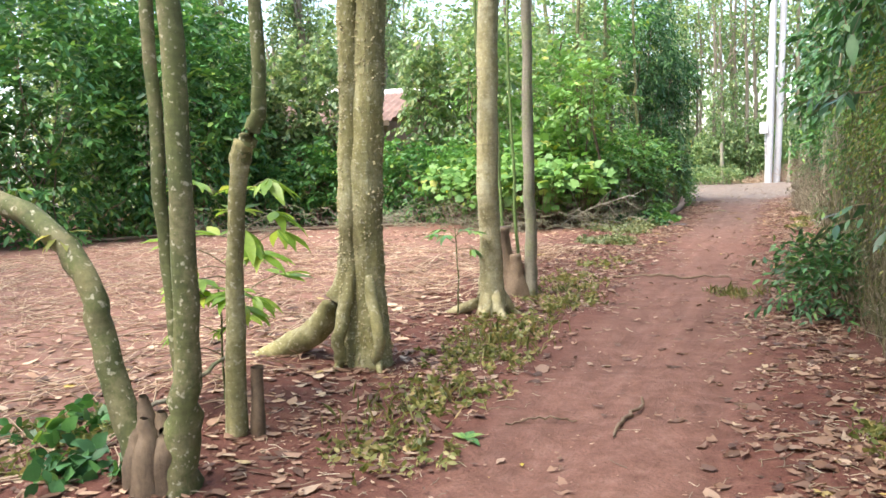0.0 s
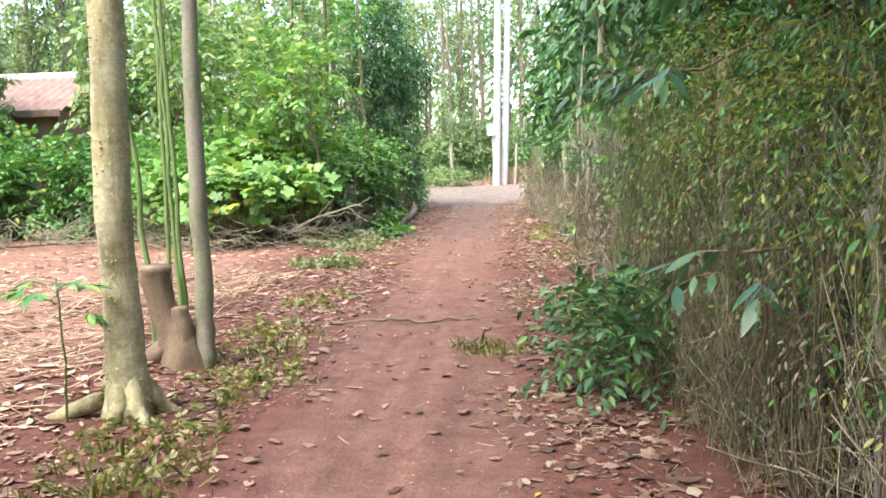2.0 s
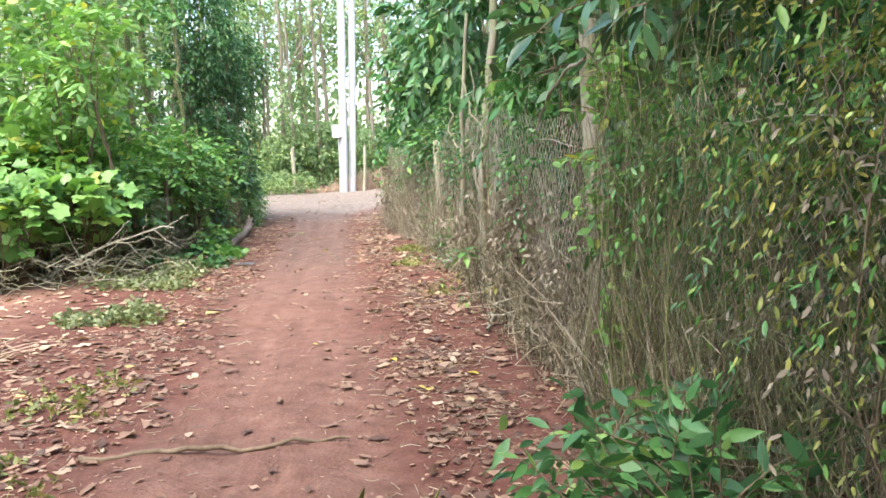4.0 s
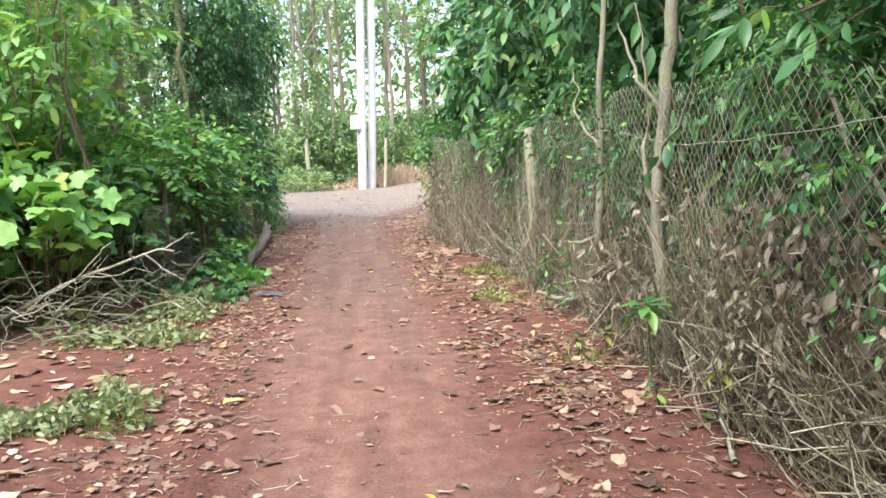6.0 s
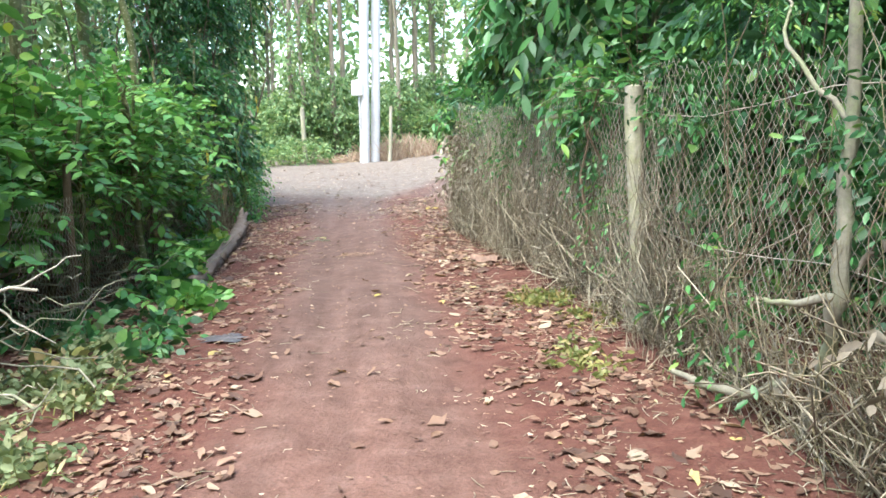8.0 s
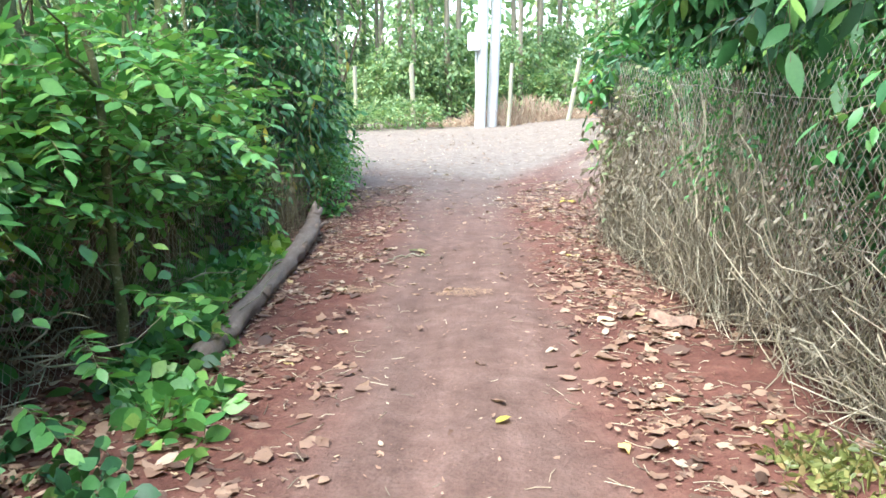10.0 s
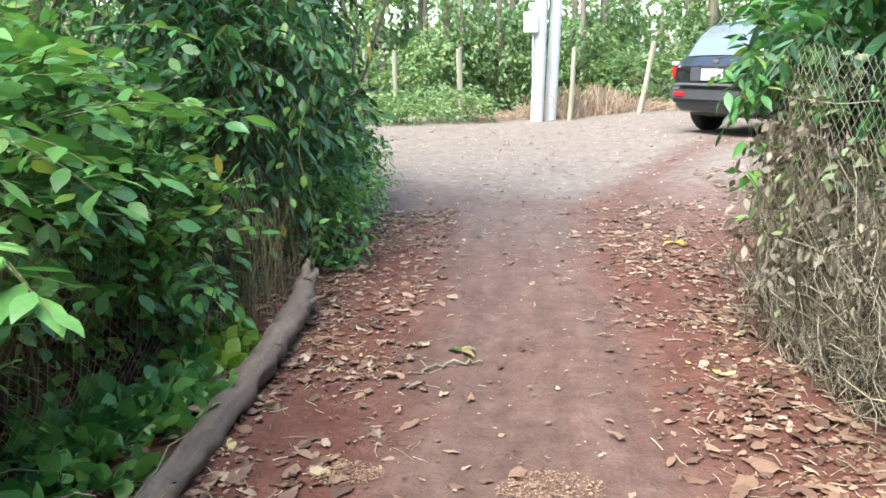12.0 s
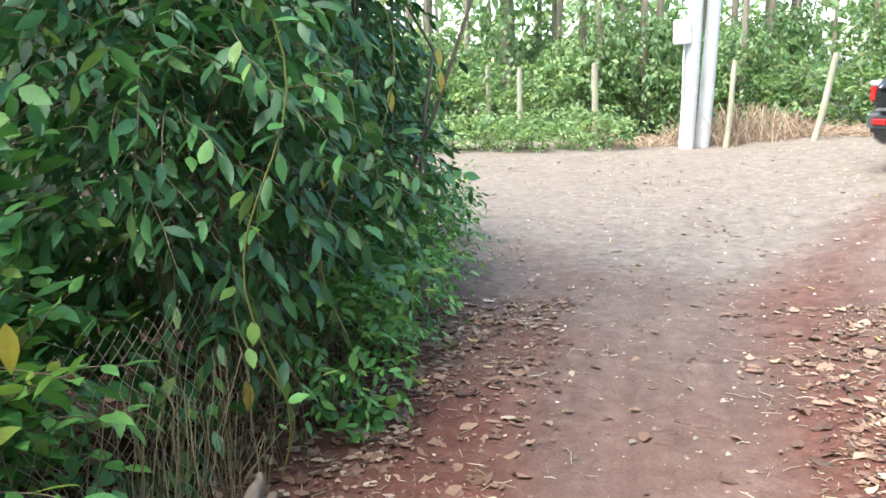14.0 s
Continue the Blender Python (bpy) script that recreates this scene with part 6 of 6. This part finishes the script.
def fence_stem(label, pts, r, limbs):
    """A twisted stem grown into the fence, with bare side branches."""
    x0, y0 = pts[0][:2]
    z0 = gz(x0, y0)
    ob = thing("fence_tree", label, "tree", "stems grown into the fence", at=(x0, y0, z0))
    part("trunk", trunk_mesh([line([(x - x0, y - y0, z, r * k) for x, y, z, k in pts], 24, .008)], B_GREY, 10, rugged=.07), ob)
    for a, b, k in limbs:
        part("side_branch", trunk_mesh([bent(np.array(a) - (x0, y0, 0), np.array(b) - (x0, y0, 0), r * k, r * k * .35, 9, .1)], B_GREY, 7), ob)


fence_stem("lichened grey stem grown up through the fence", [(1.74, 14.4, -.05, 1.2), (1.69, 14.4, .5, 1.0), (1.72, 14.55, .9, .9), (1.76, 14.55, 1.6, .95), (1.86, 14.6, 2.3, 1), (1.95, 14.7, 3.4, .8)], .04, [((1.71, 14.5, .95), (1.66, 14.75, 2.2), .4), ((1.75, 14.55, 1.5), (1.6, 14.9, 2.1), .4), ((1.72, 14.55, 1.2), (1.75, 13.9, 1.8), .35)])
fence_stem("kneed grey stem twisting up the fence", [(1.72, 15.95, -.05, 1.3), (1.7, 15.75, .35, 1.2), (1.64, 15.55, .7, 1.25), (1.7, 15.65, 1.1, 1), (1.68, 15.6, 1.6, .9), (1.78, 15.7, 2.8, .7)], .026, [((1.65, 15.57, .68), (1.5, 15.85, .62), .9), ((1.69, 15.64, 1.3), (1.62, 16.1, 1.9), .5)])
stick([(1.94, 6.3, .0, 1.2), (1.93, 6.4, .6, 1.1), (1.97, 6.5, 1.3, 1), (2.05, 6.6, 2.4, .8)], .02, "pale twisted stem growing along the fence", B_GREY)
stick([(-12, 13.6, .05, 1), (-10, 15.0, .06, 1), (-8.2, 16.4, .05, 1), (-6, 17.0, .05, .8)], .032, "long thin log edging the clearing", B_BROWN, "edging_log")
stick([(-2.2, 4.2, .02, .8), (-1.95, 4.6, .2, 1), (-1.9, 4.9, .35, .6)], .015, "pale broken stick beside the tree")

# palm sheath, plastic bag, patches
sheath = thing("palm_sheath", "fallen tan palm leaf sheath with a split end", "dead leaf", at=(1.13, 21.0, gz(1.13, 21.0) + .015))
V = []
for i in range(12):
    f = i / 11
    w = .03 + .11 * math.sin(math.pi * min(1, f * .8 + .12))
    for j in range(7):
        g = j / 6 * 2 - 1
        V.append((g * w, f * .5 - .25, .045 * (1 - g * g) + .012 * math.sin(f * 9)))
i = (np.arange(11)[:, None] * 7 + np.arange(6)[None]).ravel()
me = Soup().add(V, np.stack([i, i + 1, i + 8, i + 7], -1)).mesh("sheath", plain("tan_husk", (.19, .115, .08), .8, 0, .55, 16), True)
sh = part("sheath", me, sheath)
sh.rotation_euler, sh.scale = (0, 0, .9), (.5, .62, 1.1)
part("stalk_end", trunk_mesh([line([(.2, .1, .02, .012), (.32, .02, .02, .012), (.45, -.02, .01, .008)], 6, .003)], STRAW, 6), sheath)
bag = thing("plastic_bag", "crumpled dark plastic bag trodden into the soil", "plastic bag", at=(-1.02, 18.33, gz(-1.02, 18.33) + .012))
V = []
for i in range(15):
    for j in range(13):
        u, v = i / 14 * 2 - 1, j / 12 * 2 - 1
        k = 1 - .25 * abs(math.sin(3 * math.atan2(v, u)))
        V.append((u * .15 * k * (1 + .2 * math.sin(v * 5 + 1)), v * .1 * k * (1 + .25 * math.sin(u * 4)), .028 * abs(math.sin(u * 7 + v * 3) * math.cos(v * 6 - u * 2)) * (1 - max(abs(u), abs(v)) ** 2) + .004))
i = (np.arange(14)[:, None] * 13 + np.arange(12)[None]).ravel()
part("film", Soup().add(V, np.stack([i, i + 13, i + 14, i + 1], -1)).mesh("film", plain("dark_plastic_film", (.07, .062, .062), .5, 0, .5, 14), True), bag)
for x, y, r in ((-.97, 21.92, .13), (-.17, 21.84, .18)):
    n = 900
    a, q = rng.uniform(0, 6.28, n), r * np.sqrt(rng.random(n))
    ob = thing("crumb_patch", "trodden patch of pale fibrous crumbs on the track", "crumbs", kind="stuff")
    part("litter", scatter_leaves(n, lambda _: (x + q * np.cos(a) * 1.2, y + q * np.sin(a) * .7), .004, .02, fine=False).mesh("crumbs", CRUMB), ob)

# gravel of the cross road
gs = Soup()
n = 14000
x, y = rng.uniform(-7, 7, n), 25 + 14.5 * rng.random(n) ** .8
r = .004 + .02 * rng.random(n) ** 2.5
P = on_ground(x, y, .002)
o = np.array([(1, 0, 0), (-.5, .87, 0), (-.5, -.87, 0), (.1, 0, .75)])
V = P[:, None] + o[None] * r[:, None, None] * rng.uniform(.6, 1.3, (n, 4, 1))
i = np.arange(n)[:, None] * 4
gs.add(V, np.concatenate([i + np.array([[0, 1, 3]]), i + np.array([[1, 2, 3]]), i + np.array([[2, 0, 3]])]))
part("litter", gs.mesh("stones", GRAVEL), thing("gravel", "loose grey-brown gravel on the road", "gravel", kind="stuff"))

# single bright leaves
for x, y, m, k, lab in ((1.05, 14.2, G_BRIGHT, .09, "fresh green fallen leaf"), (.72, 12.4, G_YOLK, .1, "bright yellow fallen leaf"), (.0, 19.42, G_YOLK, .1, "bright yellow fallen leaf"), (1.6, 13.6, G_BRIGHT, .12, "fresh green fallen leaf"), (-.46, 4.88, G_BRIGHT, .12, "fresh green leaf cluster on the track"),
                        (-.62, 23.42, G_WEED, .1, "green sprig on the track"), (.2, 12.9, G_YOLK, .06, "bright yellow fallen leaf"), (-.1, 4.7, G_YOLK, .05, "small yellow fallen leaf"), (1.2, 11.9, G_YOLK, .1, "bright yellow fallen leaf"), (1.02, 26.2, G_YOLK, .12, "yellow leaf sprig on the soil"), (.85, 7.1, G_YOLK, .05, "small yellow fallen leaf")):
    s = Soup()
    q = 5 if "cluster" in lab or "sprig" in lab else 1
    a = rng.uniform(0, 6.28, q)
    leaves(s, np.zeros((q, 3)) + (0, 0, .012), np.stack([np.cos(a), np.sin(a), np.full(q, .1)], -1), np.tile([0, 0, 1.0], (q, 1)), k, k * .45, curl=.2, fine=True)
    tagged(new("bright_leaf", s.mesh("leaf", m)), lab, "leaf").location = (x, y, gz(x, y))


# ---------- creepers on the ground by the hedge ----------
def creeper(cx, cy, rx, ry, K, L, mat, label, h=.22):
    ob = thing("creeper", label, "creeper", at=(cx, cy, gz(cx, cy)))
    u = unit(rng.normal(size=(K, 3)))[:, :2] * np.sqrt(rng.random(K))[:, None]
    x, y = u[:, 0] * rx, u[:, 1] * ry
    P = np.stack([x, y, ground_z(cx + x, cy + y) - gz(cx, cy)], -1)
    lf, wd = Soup(), Soup()
    twigs(lf, wd, P, rng.normal(size=(K, 3)) * .6 + np.array([0, 0, .8]), h, 4, L, .72, .5, .25, True, .8, .003)
    part("leaf_spray", lf.mesh("leaves", mat), ob)
    part("stem_tangle", wd.mesh("stems", B_GREEN), ob)


for cx, cy, rx, ry, K, L, m in ((-2.0, 3.75, .3, .25, 26, .09, G_DARK), (-2.4, 4.2, .35, .3, 26, .08, G_MID), (-1.5, 18.7, .3, .4, 60, .08, G_DARK), (-1.45, 18.0, .3, .4, 55, .08, G_DARK), (-1.7, 17.5, .35, .4, 55, .07, G_WEED), (-1.35, 19.3, .2, .35, 35, .09, G_BRIGHT), (-2.0, 18.2, .4, .4, 70, .09, G_DARK), (-1.75, 19.9, .35, .5, 60, .09, G_DARK), (-1.7, 20.6, .25, .4, 45, .1, G_BRIGHT), (-2.2, 18.9, .5, .6, 80, .08, G_DARK), (-2.5, 17.9, .5, .5, 70, .08, G_WEED), (-1.8, 18.6, .35, .5, 55, .07, G_DARK),
                               (-1.55, 19.7, .25, .35, 70, .11, G_BRIGHT), (-1.8, 20.3, .25, .4, 70, .1, G_MID), (-1.9, 22.4, .2, .5, 110, .1, G_BRIGHT), (-2.0, 23.2, .25, .4, 120, .1, G_SEED), (-1.95, 21.6, .2, .5, 110, .1, G_BRIGHT), (-2.2, 22.0, .3, .6, 110, .1, G_BRIGHT), (-1.95, 21.3, .2, .5, 40, .1, G_BRIGHT), (-2.0, 22.2, .2, .5, 40, .09, G_MID), (-2.0, 23.2, .2, .5, 40, .08, G_MID), (-2.3, 24.2, .25, .5, 45, .08, G_MID), (-1.7, 25.4, .15, .3, 25, .08, G_BRIGHT), (-2.3, 16.9, .4, .4, 50, .07, G_WEED)):
    creeper(cx, cy, rx, ry, int(K * (.5 if cx > -2.35 and cy > 16 else 1)), L * 1.12, m, "low creeper with heart-shaped leaves by the hedge")

for x, y, m, k, lab in ((-.86, 22.85, DRYGREY, .09, "bleached curled fallen leaf"), (-.95, 22.35, DRYGREY, .09, "bleached curled fallen leaf"), (.35, 13.0, DRYGREY, .07, "bleached curled fallen leaf"), (-.45, 25.5, DRYGREY, .06, "small bleached fallen leaf"), (-.18, 26.27, DRYGREY, .06, "small bleached fallen leaf")):
    s = Soup()
    leaves(s, np.zeros((1, 3)) + (0, 0, .012), np.array([[rng.normal(), rng.normal(), .15]]), np.array([[.2, .1, 1.0]]), k, k * .5, curl=.3, fine=True, crumple=.04)
    tagged(new("bleached_leaf", s.mesh("leaf", m)), lab, "leaf").location = (x, y, gz(x, y))

# yellow leaves hanging in the corner hedge
for x, y, z in ((-1.75, 27.0, 1.75), (-1.74, 27.0, 1.6), (-2.0, 26.2, 1.1), (-1.9, 25.4, 1.2), (-2.0, 24.7, .35), (-1.95, 26.6, 1.5), (-1.95, 23.4, 1.0)):
    s = Soup()
    leaves(s, np.zeros((1, 3)), np.array([[.1, -.1, -1.0]]), np.array([[.8, -.6, .1]]), .14, .055, fine=True)
    hanging = tagged(new("hanging_leaf", s.mesh("leaf", G_YOLK)), "single yellow leaf hanging in the hedge", "leaf")
    hanging.location = (x, y, z)

# wire mesh of the hedge fence
hf = thing("hedge_fence", "low rusty chain-link fence inside the hedge", "fence")
pitch = .037
ns, rows = int(8.5 / pitch), 22
k = np.arange(rows + 1)
yy = 17.8 + pitch * np.arange(ns)[:, None] + pitch * 1.02 * ((k[None] + np.arange(ns)[:, None]) % 2)
xx = -2.12 - .03 * np.sin(yy * 2) + .02 * np.sin(k[None] * .7 + yy)
part("wire_mesh", tubes(Soup(), np.stack([xx, yy, ground_z(xx, yy) + k[None] * .04, np.full(yy.shape, .0015)], -1)).mesh("chain_link", WIRE), hf)
for y in (19.0, 21.4):
    p = part("post", post_mesh(1.1, .03, .06, B_BROWN), hf)
    p.location = (-2.2, y, gz(-2.2, y))

# twining shoots on the corner hedge
for x, y, h, lean in ((-1.72, 24.35, 1.7, .12), (-1.8, 24.6, 1.2, -.1), (-1.75, 25.1, 1.5, .1), (-1.7, 26.0, 1.9, -.08)):
    t = np.linspace(0, 1, 16)
    A = np.stack([x + .06 * np.sin(t * 9) + lean * t, y + .07 * np.cos(t * 7) - .1 * t, gz(x, y) + .2 + h * t, np.full(16, .004)], -1)[None]
    ob = thing("twining_shoot", "thin pale green vine shoot twining up the hedge", "vine shoot")
    part("shoot", tubes(Soup(), A, 5).mesh("shoot", G_WEED, True), ob)
    lf = Soup()
    q = A[0, 3::3, :3]
    leaves(lf, q, rng.normal(size=q.shape) + np.array([.5, -.5, -.3]), np.tile([.3, -.3, 1.0], (len(q), 1)), .09, .05, fine=True)
    part("leaf_spray", lf.mesh("leaves", G_BRIGHT, True), ob)
